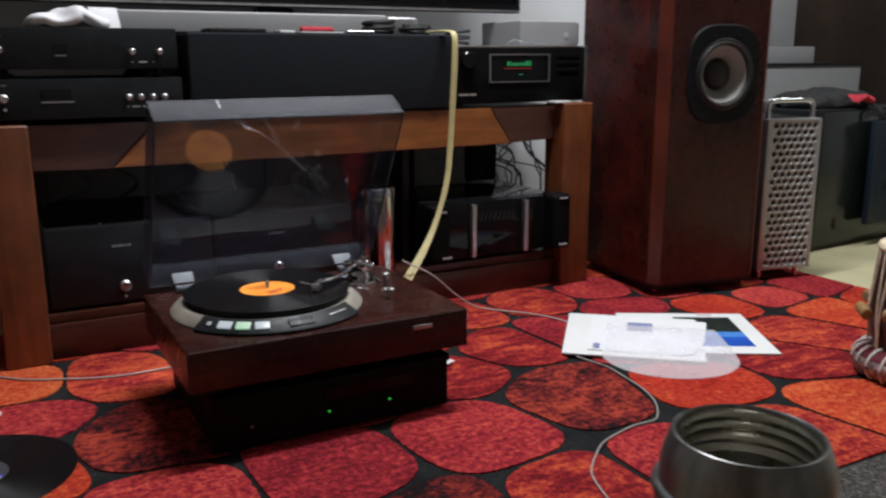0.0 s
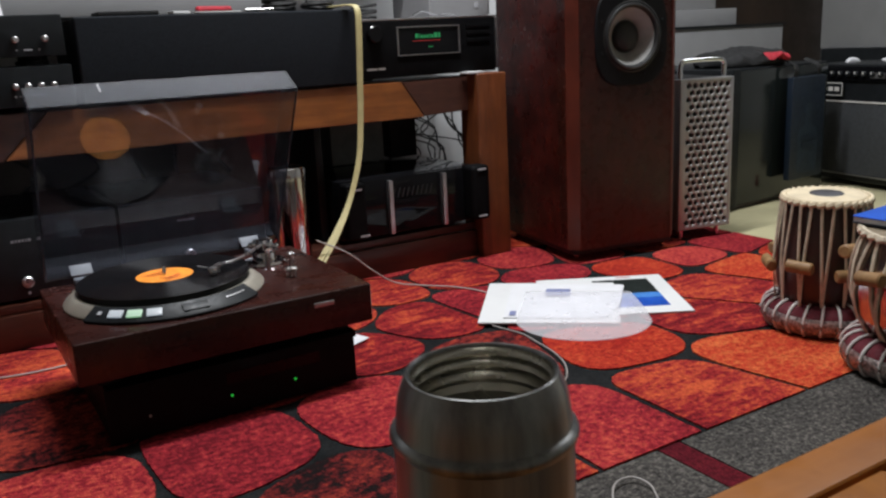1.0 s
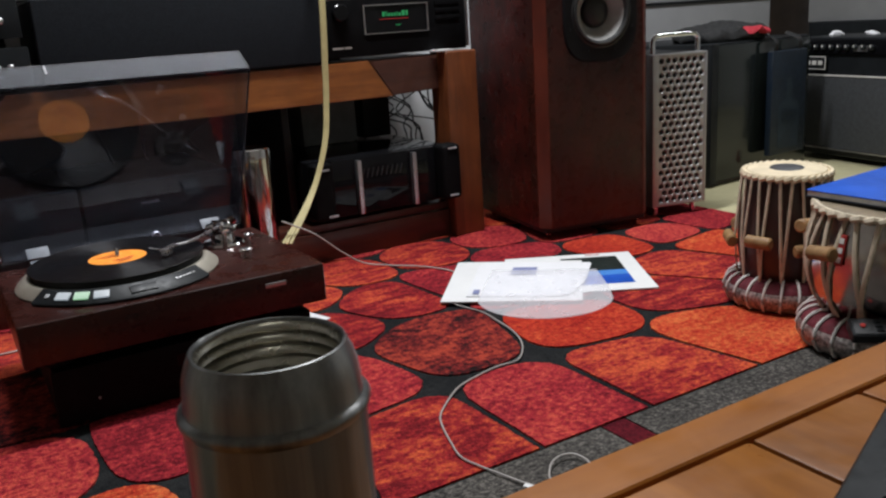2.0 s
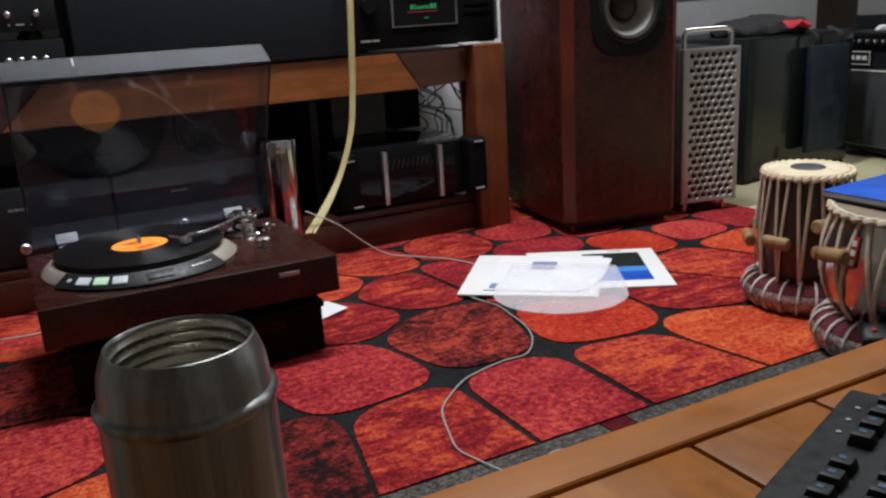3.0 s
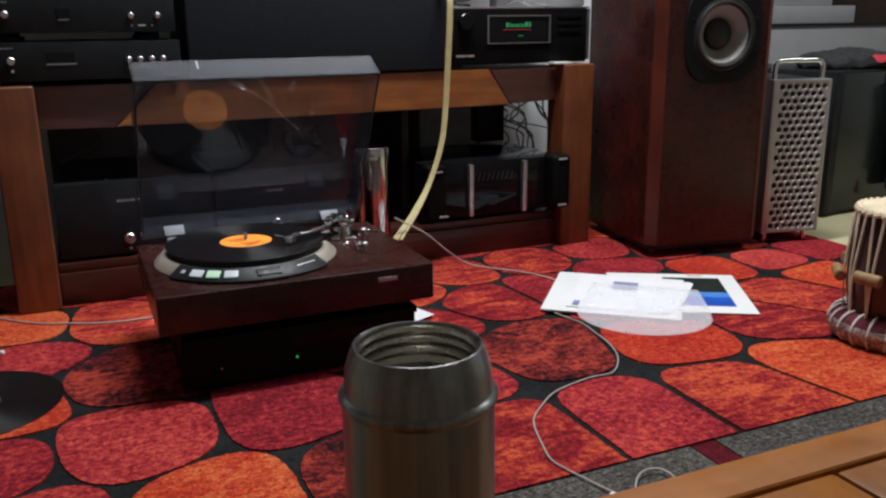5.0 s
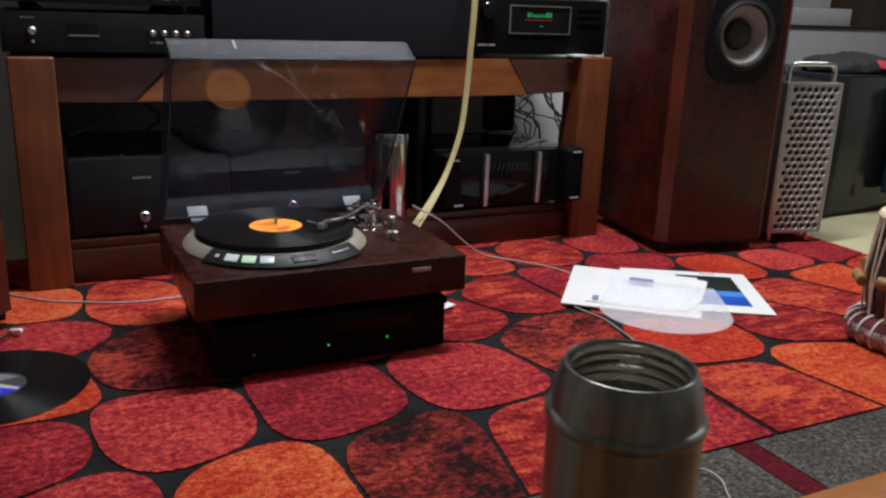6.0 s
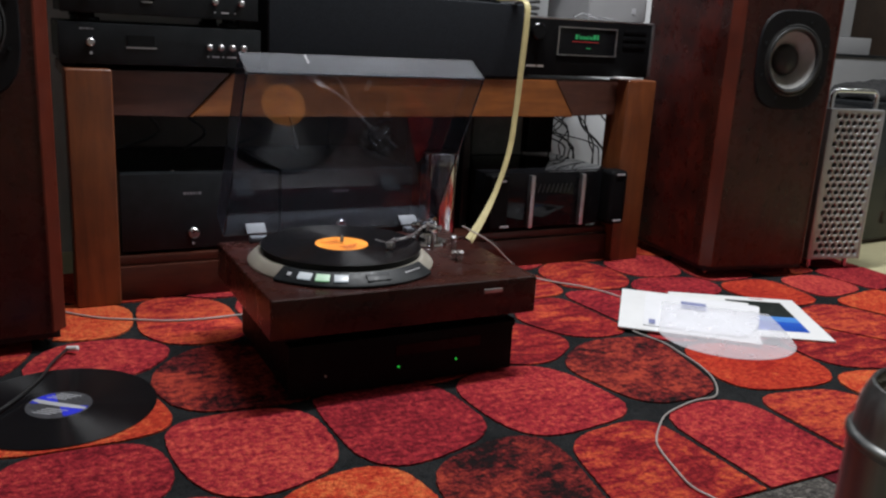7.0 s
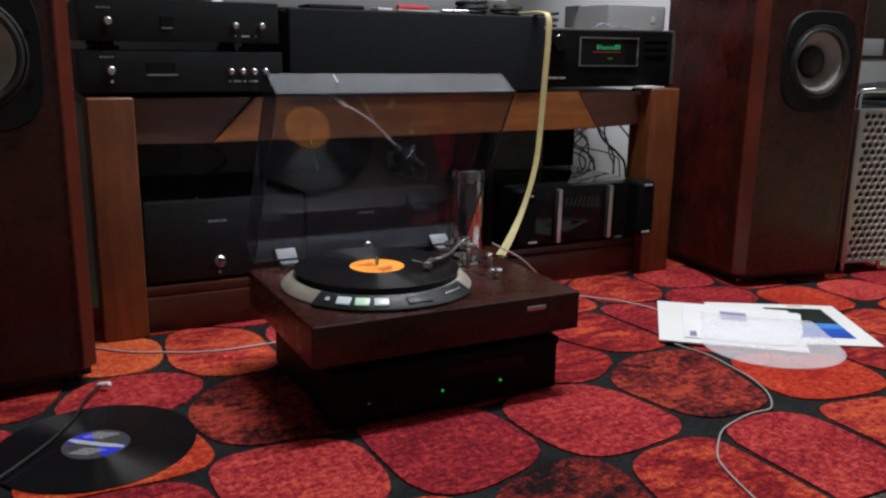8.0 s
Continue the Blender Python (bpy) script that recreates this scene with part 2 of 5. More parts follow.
DUSTCAP = plain("woofer_dark_cone", (0.012, 0.012, 0.012), 0.5, 0.0, 0.2, 30)
ACRYLIC = clear("smoked_acrylic", (0.47, 0.50, 0.59), 0.015)
ACRYLIC.node_tree.nodes["Principled BSDF"].inputs["Transmission Weight"].default_value = 0.994
POLY = plain("milky_plastic", (0.62, 0.615, 0.645), 0.3, 0.0, 0.06, 12)
POLY.node_tree.nodes["Principled BSDF"].inputs["Alpha"].default_value = 0.36
GREENLED = glow("green_led", (0.03, 1.0, 0.10), 0.35)
GREENTEXT = glow("green_readout", (0.03, 0.75, 0.22), 0.24)
REDTEXT = glow("red_readout", (0.9, 0.03, 0.03), 0.26)
LITWHITE = glow("lit_white_button", (0.75, 0.88, 1.0), 0.30, (0.3, 0.3, 0.3))
LITGREEN = glow("lit_green_button", (0.50, 1.0, 0.58), 0.40, (0.3, 0.3, 0.3))
KEYBLUE = glow("blue_backlight", (0.10, 0.42, 0.85), 0.09)
TUBEGLOW = glow("lamp_tube", (0.93, 0.98, 1.07), 6.0)


def vinyl_material():
    m, nt, b = material("vinyl", 0.2)
    b.inputs["Base Color"].default_value = (0.006, 0.006, 0.007, 1)
    tc = nt.nodes.new("ShaderNodeTexCoord")
    ln = nt.nodes.new("ShaderNodeVectorMath")
    ln.operation = "LENGTH"
    nt.links.new(tc.outputs["Object"], ln.inputs[0])
    band = nt.nodes.new("ShaderNodeTexNoise")
    band.noise_dimensions = "1D"
    band.inputs["Scale"].default_value = 90
    nt.links.new(ln.outputs["Value"], band.inputs["W"])
    nt.links.new(ramp(nt, band.outputs["Fac"], [(0.35, (0.235,) * 3), (0.65, (0.265,) * 3)]), b.inputs["Roughness"])
    around(m, 1.0)
    return m


VINYL = vinyl_material()


# ---- mesh helpers ----
def bm_box(x0, x1, y0, y1, z0, z1, bev=0.0, seg=2):
    bm = bmesh.new()
    bmesh.ops.create_cube(bm, size=1.0)
    for v in bm.verts:
        v.co = Vector((x0 + (v.co.x + 0.5) * (x1 - x0), y0 + (v.co.y + 0.5) * (y1 - y0), z0 + (v.co.z + 0.5) * (z1 - z0)))
    if bev:
        bmesh.ops.bevel(bm, geom=list(bm.edges), offset=bev, segments=seg, profile=0.6, affect="EDGES")
    return bm


def bm_join(*parts):
    out = bmesh.new()
    for p in parts:
        me = bpy.data.meshes.new("tmp")
        p.to_mesh(me)
        p.free()
        out.from_mesh(me)
        bpy.data.meshes.remove(me)
    return out


def bm_lathe(profile, seg=48, a0=0.0, a1=360.0):
    """Profile of (radius, height) turned about z; closed ends where the radius is 0."""
    bm = bmesh.new()
    full = abs(a1 - a0) >= 359.9
    n = seg if full else seg + 1
    rings = []
    for r, z in profile:
        if r < 1e-6:
            rings.append([bm.verts.new((0, 0, z))])
            continue
        rings.append([bm.verts.new((r * math.cos(radians(a0 + (a1 - a0) * i / seg)), r * math.sin(radians(a0 + (a1 - a0) * i / seg)), z)) for i in range(n)])
    for p, q in zip(rings, rings[1:]):
        for i in range(seg):
            j = (i + 1) % n
            if len(p) == 1 and len(q) == 1:
                continue
            if len(p) == 1:
                bm.faces.new((p[0], q[j], q[i]))
            elif len(q) == 1:
                bm.faces.new((p[i], p[j], q[0]))
            else:
                bm.faces.new((p[i], p[j], q[j], q[i]))
    if not full:
        for k in (0, -1):
            loop = [r[k] if len(r) > 1 else r[0] for r in rings]
            if len(set(loop)) > 2:
                bm.faces.new(loop)
    bmesh.ops.recalc_face_normals(bm, faces=bm.faces)
    return bm


def bm_cyl(r, z0, z1, seg=24, bev=0.0):
    b = min(bev, r * 0.5)
    prof = [(0, z0), (r - b, z0), (r, z0 + b), (r, z1 - b), (r - b, z1), (0, z1)] if b else [(0, z0), (r, z0), (r, z1), (0, z1)]
    return bm_lathe(prof, seg)


def spline(points, per=8):
    """A smooth line through the points."""
    p = [Vector(q) for q in points]
    p = [p[0] * 2 - p[1]] + p + [p[-1] * 2 - p[-2]]
    out = []
    for i in range(1, len(p) - 2):
        for k in range(per):
            t = k / per
            a, b, c, d = p[i - 1], p[i], p[i + 1], p[i + 2]
            out.append(0.5 * ((2 * b) + (c - a) * t + (2 * a - 5 * b + 4 * c - d) * t * t + (3 * b - a - 3 * c + d) * t ** 3))
    out.append(p[-2])
    return out


def bm_sweep(points, w, h=None, seg=8, up=(0, 0, 1)):
    """A round (w) or oval (w by h) cable along the points."""
    h = h or w
    bm, rings, n = bmesh.new(), [], len(points)
    upv = Vector(up)
    for i, p in enumerate(points):
        d = (Vector(points[min(i + 1, n - 1)]) - Vector(points[max(i - 1, 0)])).normalized()
        s = d.cross(upv)
        s = s.normalized() if s.length > 1e-4 else Vector((1, 0, 0))
        u = s.cross(d).normalized()
        rings.append([bm.verts.new(Vector(p) + s * (w * math.cos(2 * math.pi * k / seg)) + u * (h * math.sin(2 * math.pi * k / seg))) for k in range(seg)])
    for a, b in zip(rings, rings[1:]):
        for k in range(seg):
            bm.faces.new((a[k], a[(k + 1) % seg], b[(k + 1) % seg], b[k]))
    bm.faces.new(rings[0][::-1])
    bm.faces.new(rings[-1])
    bmesh.ops.recalc_face_normals(bm, faces=bm.faces)
    return bm


def bm_prism(poly, z0, z1, bev=0.0):
    bm = bmesh.new()
    lo = [bm.verts.new((x, y, z0)) for x, y in poly]
    hi = [bm.verts.new((x, y, z1)) for x, y in poly]
    n = len(poly)
    bm.faces.new(lo[::-1])
    top = bm.faces.new(hi)
    for i in range(n):
        bm.faces.new((lo[i], lo[(i + 1) % n], hi[(i + 1) % n], hi[i]))
    if bev:
        bmesh.ops.bevel(bm, geom=list(top.edges), offset=bev, segments=2, affect="EDGES")
    bmesh.ops.recalc_face_normals(bm, faces=bm.faces)
    return bm


def turned(bm, m):
    bmesh.ops.transform(bm, matrix=m, verts=bm.verts)
    return bm


def mesh_of(bm, name, mat, smooth=True):
    me = bpy.data.meshes.new(name)
    bm.to_mesh(me)
    bm.free()
    me.materials.append(mat)
    if smooth:
        for f in me.polygons:
            f.use_smooth = True
        me.set_sharp_from_angle(angle=radians(35))
    return me


def thing(name, label, category, m, group="", kind=""):
    ob = new(name)
    ob.empty_display_size = 0.05
    ob.matrix_basis = m
    return tagged(ob, label, category, group, kind)


def part(name, bm, mat, parent, label="", m=None, smooth=True):
    ob = new(name, mesh_of(bm, name, mat, smooth))
    ob.parent = parent
    if m is not None:
        ob.matrix_basis = m
    if label:
        tagged(ob, label)
    return ob


def solid(name, bm, mat, label, category="", m=None, kind="", group="", smooth=True):
    ob = new(name, mesh_of(bm, name, mat, smooth))
    if m is not None:
        ob.matrix_basis = m
    return tagged(ob, label, category, group, kind)


def text_bars(parent, x, z, y, widths, height, mat, gap=0.003):
    """A line of unreadable lettering as small bars on a front that faces -y."""
    for w in widths:
        part("lettering", bm_box(x, x + w, y - 0.0008, y + 0.001, z - height / 2, z + height / 2), mat, parent, smooth=False)
        x += w + gap


# ---- room ----
FLOOR_Z = -0.010
solid("floor", bm_box(-2.6, 4.6, -2.6, 3.2, FLOOR_Z - 0.1, FLOOR_Z), FLOORTILE, "pale yellowish smooth floor", "floor", kind="structure")
solid("ceiling", bm_box(-2.6, 4.6, -2.6, 3.2, 2.6, 2.7), CEILPAINT, "plain white painted ceiling", "ceiling", kind="structure")
solid("wall_north", bm_box(-2.6, 2.45, 2.42, 2.54, FLOOR_Z, 2.6), WALLPAINT, "plain pale grey painted wall", "wall", kind="structure")
solid("wall_north_far", bm_box(2.35, 4.6, 3.08, 3.2, FLOOR_Z, 2.6), WALLPAINT, "grey painted wall of the recess", "wall", kind="structure")
solid("wall_recess", bm_box(2.33, 2.45, 2.54, 3.08, FLOOR_Z, 2.6), WALLPAINT, "grey painted return wall", "wall", kind="structure")
solid("wall_east", bm_box(4.48, 4.6, -2.6, 3.08, FLOOR_Z, 2.6), WALLPAINT, "plain pale grey painted wall", "wall", kind="structure")
# unseen west and south walls, their grey set to control bounced light
solid("wall_west", bm_box(-2.6, -2.48, -2.6, 2.42, FLOOR_Z, 2.6), BOUNCEWALL, "unseen plain grey wall, tone set for bounced light", "wall", kind="structure")
solid("wall_south", bm_box(-2.48, 4.48, -2.6, -2.48, FLOOR_Z, 2.6), BOUNCEWALL, "unseen plain grey wall, tone set for bounced light", "wall", kind="structure")

# second body belongs to the added fill tube
for lx, ly in ((1.12, 1.50), (3.1, 1.30)):
    lamp = thing("ceiling_lamp", "unseen white fluorescent tube lamp on the ceiling", "lamp", pose(lx, ly, 2.6), "ceiling lamps")
    part("lamp_body", bm_box(-0.62, 0.62, -0.05, 0.05, -0.04, 0.0, 0.005), WHITE, lamp)
    part("tube", turned(bm_cyl(0.013, -0.6, 0.6, 16), pose(0, 0, -0.055, 0, 90)), TUBEGLOW, lamp, "lit white fluorescent tube")


# ---- carpet ----
def clip_cell(seed, others, bounds):
    x0, x1, y0, y1 = bounds
    poly = [Vector((x0, y0)), Vector((x1, y0)), Vector((x1, y1)), Vector((x0, y1))]
    for o in others:
        d = o - seed
        if d.length > 0.9 or d.length < 1e-6:
            continue
        mid, d = (seed + o) / 2, d.normalized()
        out = []
        for i, p in enumerate(poly):
            q = poly[(i + 1) % len(poly)]
            sp, sq = (p - mid).dot(d), (q - mid).dot(d)
            if sp <= 0:
                out.append(p)
            if sp * sq < 0:
                out.append(p + (q - p) * (sp / (sp - sq)))
        poly = out
    return poly


def cut_off(poly, point, outward):
    out = []
    for i, p in enumerate(poly):
        q = poly[(i + 1) % len(poly)]
        sp, sq = (p - point).dot(outward), (q - point).dot(outward)
        if sp <= 0:
            out.append(p)
        if sp * sq < 0:
            out.append(p + (q - p) * (sp / (sp - sq)))
    return out


def inset(poly, d):
    n, out = len(poly), []
    for i in range(n):
        a, b, c = poly[i - 1], poly[i], poly[(i + 1) % n]
        e, f = (b - a).normalized(), (c - b).normalized()
        ne, nf = Vector((-e.y, e.x)), Vector((-f.y, f.x))
        k = max(0.35, 1 + ne.dot(nf))
        out.append(b + (ne + nf) * (d / k))
    return out


def densify(poly, step):
    out = []
    for i, p in enumerate(poly):
        q = poly[(i + 1) % len(poly)]
        n = max(1, int((q - p).length / step))
        out += [p.lerp(q, k / n) for k in range(n)]
    return out


def rounded(poly, amount, rnd):
    """Chaikin-like rounding: long arcs at the corners, short straight runs between."""
    n, out = len(poly), []
    for i in range(n):
        a, b, c = poly[i - 1], poly[i], poly[(i + 1) % n]
        cut_a = min(amount, 0.46 * (a - b).length)
        cut_c = min(amount, 0.46 * (c - b).length)
        p, q = b + (a - b).normalized() * cut_a, b + (c - b).normalized() * cut_c
        for k in range(7):
            t = k / 6
            out.append(p * (1 - t) ** 2 + b * 2 * t * (1 - t) + q * t * t)
    out = [p + Vector((noise.noise(Vector((p.x * 150, p.y * 150, 0))), noise.noise(Vector((p.x * 150, p.y * 150, 7))))) * 0.0026 for p in densify(out, 0.006)]
    keep = [out[0]]
    for p in out[1:]:
        if (p - keep[-1]).length > 0.002:
            keep.append(p)
    return keep


def merge_short(poly, least):
    out = [poly[0]]
    for p in poly[1:]:
        if (p - out[-1]).length > least:
            out.append(p)
        else:
            out[-1] = (out[-1] + p) / 2
    if len(out) > 3 and (out[0] - out[-1]).length < least:
        out.pop()
    return out


E_, R_, S_, D_ = EMBER, RED, RUST, CHAR
ROW_FRONT = [(-0.47, 0.95, R_), (-0.23, 0.94, E_), (0.02, 0.96, R_), (0.27, 0.93, E_), (0.505, 0.935, D_), (0.735, 0.89, S_), (0.955, 0.895, R_), (1.175, 0.89, S_), (1.415, 0.93, E_), (1.70, 0.93, R_), (1.97, 0.95, S_)]
ROW_MID = [(-0.55, 1.18, E_), (-0.31, 1.17, R_), (-0.05, 1.13, R_), (0.19, 1.155, R_), (0.435, 1.16, R_), (0.70, 1.18, R_), (0.955, 1.24, D_), (1.215, 1.17, E_), (1.495, 1.16, S_), (1.668, 1.275, S_), (1.87, 1.36, E_), (2.05, 1.22, R_)]
ROW_TABLE = [(-0.52, 1.43, S_), (-0.29, 1.44, R_), (-0.05, 1.38, E_), (0.205, 1.445, D_), (0.43, 1.47, R_), (0.60, 1.45, S_), (0.80, 1.44, S_), (0.99, 1.53, S_), (1.19, 1.55, R_), (1.28, 1.38, R_), (1.46, 1.44, R_), (1.65, 1.535, E_), (1.845, 1.525, R_), (2.05, 1.55, R_), (2.10, 1.38, E_)]
ROW_BACK = [(-0.45, 1.72, R_), (-0.20, 1.70, S_), (-0.005, 1.612, R_), (0.0, 1.79, E_), (0.19, 1.77, S_), (0.42, 1.78, R_), (0.64, 1.74, R_), (0.83, 1.68, S_), (1.0, 1.80, S_), (1.255, 1.80, S_), (1.43, 1.635, R_), (1.47, 1.81, R_), (1.66, 1.74, R_), (1.85, 1.72, S_), (2.08, 1.74, R_)]
ROW_WALL = [(x * 0.26 - 0.45, 2.02 + 0.02 * (x % 3), (R_, S_, E_)[x % 3]) for x in range(11)]
CARPET = (-0.62, 2.145, 0.785, 2.18)
carpet = thing("carpet", "red and orange carpet with pebble pattern and grey border", "carpet", pose(0, 0, 0), kind="structure")
part("carpet_backing", bm_box(CARPET[0], CARPET[1], CARPET[2], CARPET[3], FLOOR_Z, -0.003), JOINT, carpet, "black joints of short pile")
part("border", bm_box(-0.62, 0.955, -0.2, 0.781, FLOOR_Z, -0.001), GREY, carpet, "mottled dark grey pile border")
part("border", bm_box(1.005, 2.145, -0.2, 0.781, FLOOR_Z, -0.001), GREY, carpet, "mottled dark grey pile border")
part("border_stripe", bm_prism([(0.958, 0.781), (0.952, -0.2), (1.002, -0.2), (1.002, 0.781)], FLOOR_Z, -0.001), STRIPE, carpet, "wine red stripe")


# ---- media cabinet ----
def media_cabinet():
    c = thing("media_cabinet", "low orange-brown wooden media cabinet with open shelves", "cabinet", pose(0, 0, 0))
    part("post", bm_box(-0.006, 0.084, 1.90, 1.99, 0, 0.506, 0.006, 3), OAK_UP, c, "orange-brown post")
    part("post", bm_box(1.412, 1.510, 1.90, 1.99, 0, 0.514, 0.006, 3), OAK_UP, c, "orange-brown post")

    def board(poly, y0, y1):
        return turned(bm_prism([(x, z) for x, z in poly], -y1, -y0, 0.003), pose(0, 0, 0, 90))
    part("rail", board([(0.247, 0.407), (1.262, 0.409), (1.196, 0.506), (0.340, 0.502)], 1.935, 1.975), OAK, c, "orange middle rail with slanted ends")
    part("rail_end", board([(0.0845, 0.407), (0.243, 0.404), (0.335, 0.502), (0.0845, 0.502)], 1.945, 1.975), DARKRAIL, c, "dark brown rail end")
    part("rail_end", board([(1.266, 0.410), (1.4115, 0.415), (1.4115, 0.509), (1.201, 0.506)], 1.945, 1.975), DARKRAIL, c, "dark brown rail end")
    part("top_board", bm_box(0.0, 1.505, 1.976, 2.37, 0.478, 0.502, 0.002), DARKRAIL, c)
    part("shelf", bm_box(0.086, 1.41, 1.935, 2.37, 0.078, 0.098, 0.002), BASEWOOD, c)
    part("base_panel", bm_box(0.086, 1.41, 1.925, 1.945, 0.0, 0.077, 0.002), BASEWOOD, c, "dark red-brown base board")
    part("back_leg", bm_box(0.02, 0.06, 2.33, 2.37, 0.0, 0.4775, 0.003), DARKRAIL, c)
    part("divider", bm_box(0.965, 0.985, 2.0, 2.37, 0.099, 0.476, 0.002), BLACK, c)
    return c


media_cabinet()


# ---- hi-fi units ----
def knob_on(parent, x, y, z, r, depth=0.014, mat=KNOB):
    part("knob", turned(bm_cyl(r, 0, depth, 20, 0.002), pose(x, y, z, 90)), mat, parent, "round silver knob")


def hifi_unit(label, x0, x1, y0, y1, z0, z1):
    u = thing("hifi_unit", label, "amplifier", pose((x0 + x1) / 2, y0, z0))
    w, h, d = (x1 - x0) / 2, z1 - z0, y1 - y0
    part("casing", bm_box(-w + 0.003, w - 0.003, 0.010, d, 0.010, h, 0.003), BLACK, u)
    part("front_panel", bm_box(-w, w, 0.0, 0.0095, 0.008, h - 0.001, 0.002), BLACK, u, "black anodised front")
    for fx in (-w + 0.05, w - 0.05):
        for fy in (0.05, d - 0.05):
            part("foot", turned(bm_cyl(0.018, 0, 0.0095, 16), pose(fx, fy, 0)), RUBBER, u)
    return u


lower = hifi_unit("black stereo preamplifier with four silver knobs", -0.012, 0.398, 1.925, 2.27, 0.507, 0.598)
knob_on(lower, -0.146, 0, 0.052, 0.0080)
for i in range(4):
    knob_on(lower, 0.092 + i * 0.0245, 0, 0.050, 0.0064)
part("display_window", bm_box(-0.075, -0.02, -0.0015, 0.001, 0.047, 0.068), GLOSSBLACK, lower)
part("slot_trim", bm_box(-0.077, -0.016, -0.002, 0.001, 0.0415, 0.0445), ALU, lower, "thin silver slot trim")
text_bars(lower, -0.165, 0.078, 0, (0.005, 0.003, 0.004, 0.003, 0.003), 0.0035, DIMPRINT, 0.0020)
text_bars(lower, 0.088, 0.030, 0, (0.004, 0.016, 0.004, 0.02), 0.003, SILVERPRINT, 0.006)
part("indicator", turned(bm_cyl(0.003, 0, 0.002, 12), pose(-0.145, 0, 0.030, 90)), SILVERPRINT, lower)
upper = hifi_unit("black stereo unit with two silver knobs on the preamplifier", -0.006, 0.392, 1.925, 2.25, 0.608, 0.700)
knob_on(upper, -0.146, 0, 0.0465, 0.0078)
knob_on(upper, 0.105, 0, 0.0430, 0.0066)
knob_on(upper, 0.161, 0, 0.0430, 0.0066)
part("display_window", bm_box(-0.045, -0.018, -0.0015, 0.001, 0.039, 0.058), GLOSSBLACK, upper)
part("slot_trim", bm_box(-0.044, -0.022, -0.002, 0.001, 0.034, 0.0365), ALU, upper)
text_bars(upper, -0.165, 0.072, 0, (0.005, 0.003, 0.004, 0.003, 0.003), 0.0035, DIMPRINT, 0.0020)
text_bars(upper, 0.104, 0.022, 0, (0.003, 0.016, 0.003), 0.003, SILVERPRINT, 0.012)
for fx in (0.05, 0.34):
    for fy in (1.98, 2.2):
        solid("cork_spacer", turned(bm_cyl(0.022, 0, 0.0098, 16, 0.002), pose(fx, fy, 0.598)), BLACK, "small black round spacer between stacked units", "spacer", group="spacers under the upper unit")

left_amp = hifi_unit("large black power amplifier with one silver knob on the shelf", 0.094, 0.445, 1.945, 2.34, 0.098, 0.281)
knob_on(left_amp, -0.022, 0, 0.046, 0.012)
part("indicator", turned(bm_cyl(0.003, 0, 0.002, 12), pose(-0.022, 0, 0.020, 90)), SILVERPRINT, left_amp)
text_bars(left_amp, -0.042, 0.136, 0, (0.006, 0.004, 0.005, 0.004, 0.003, 0.006), 0.0055, DIMPRINT, 0.0022)
part("lid_screw", turned(bm_cyl(0.003, 0, 0.003, 10), pose(-0.06, 0.03, 0.182)), KNOB, left_amp)
right_amp = hifi_unit("second black power amplifier on the cabinet shelf", 0.452, 0.792, 1.945, 2.34, 0.098, 0.281)
text_bars(right_amp, -0.042, 0.130, 0, (0.006, 0.004, 0.005, 0.004, 0.003, 0.006), 0.0055, DIMPRINT, 0.0022)
knob_on(right_amp, -0.022, 0, 0.046, 0.012)


def mono_amp():
    a = thing("power_amplifier", "black glass-fronted power amplifier with two silver bars", "amplifier", pose(1.195, 1.895, 0.098))
    part("casing", bm_box(-0.205, 0.205, 0.03, 0.42, 0.012, 0.168, 0.004), BLACKGLASS, a)
    part("front_glass", bm_box(-0.145, 0.165, 0.012, 0.0295, 0.016, 0.166, 0.002), BLACKGLASS, a, "glossy black glass front")
    part("end_block", bm_box(0.170, 0.228, -0.025, 0.0295, 0.018, 0.170, 0.014, 4), RISER, a)
    part("end_block", bm_box(-0.205, -0.149, -0.012, 0.0295, 0.018, 0.166, 0.010, 4), RISER, a)
    for x in (-0.073, 0.092):
        part("front_bar", bm_box(x - 0.006, x + 0.006, -0.006, 0.0115, 0.018, 0.160, 0.002), ALU, a, "satin silver vertical bar")
    for x, z in ((-0.175, 0.150), (0.2, 0.160), (0.2, 0.030), (-0.16, 0.028)):
        part("clip", bm_box(x - 0.013, x + 0.013, -0.028 if x > 0 else -0.0145, -0.0255 if x > 0 else -0.0125, z - 0.0022, z + 0.0022), SILVERPRINT, a)
    for k in range(9):
        part("cooling_fin", turned(bm_box(-0.0012, 0.0012, -0.0008, 0.0012, -0.013, 0.013), pose(-0.056 + k * 0.0142, 0.0112, 0.122, 0, 18)), FINGREY, a)
    for fx in (-0.15, 0.15):
        for fy in (0.08, 0.36):
            part("foot", turned(bm_cyl(0.02, 0, 0.0115, 16), pose(fx, fy, 0)), RUBBER, a)
    return a


mono_amp()


def centre_speaker():
    s = thing("centre_speaker", "wide black cloth-fronted centre loudspeaker on the cabinet", "loudspeaker", pose(0.745, 1.928, 0.507))
    part("cabinet_box", bm_box(-0.327, 0.330, 0.022, 0.34, 0.0, 0.184, 0.006), BLACK, s)
    part("grille", bm_box(-0.330, 0.333, 0.0, 0.0215, 0.003, 0.186, 0.007, 3), GRILLE, s, "black cloth grille")
    return s


centre_speaker()


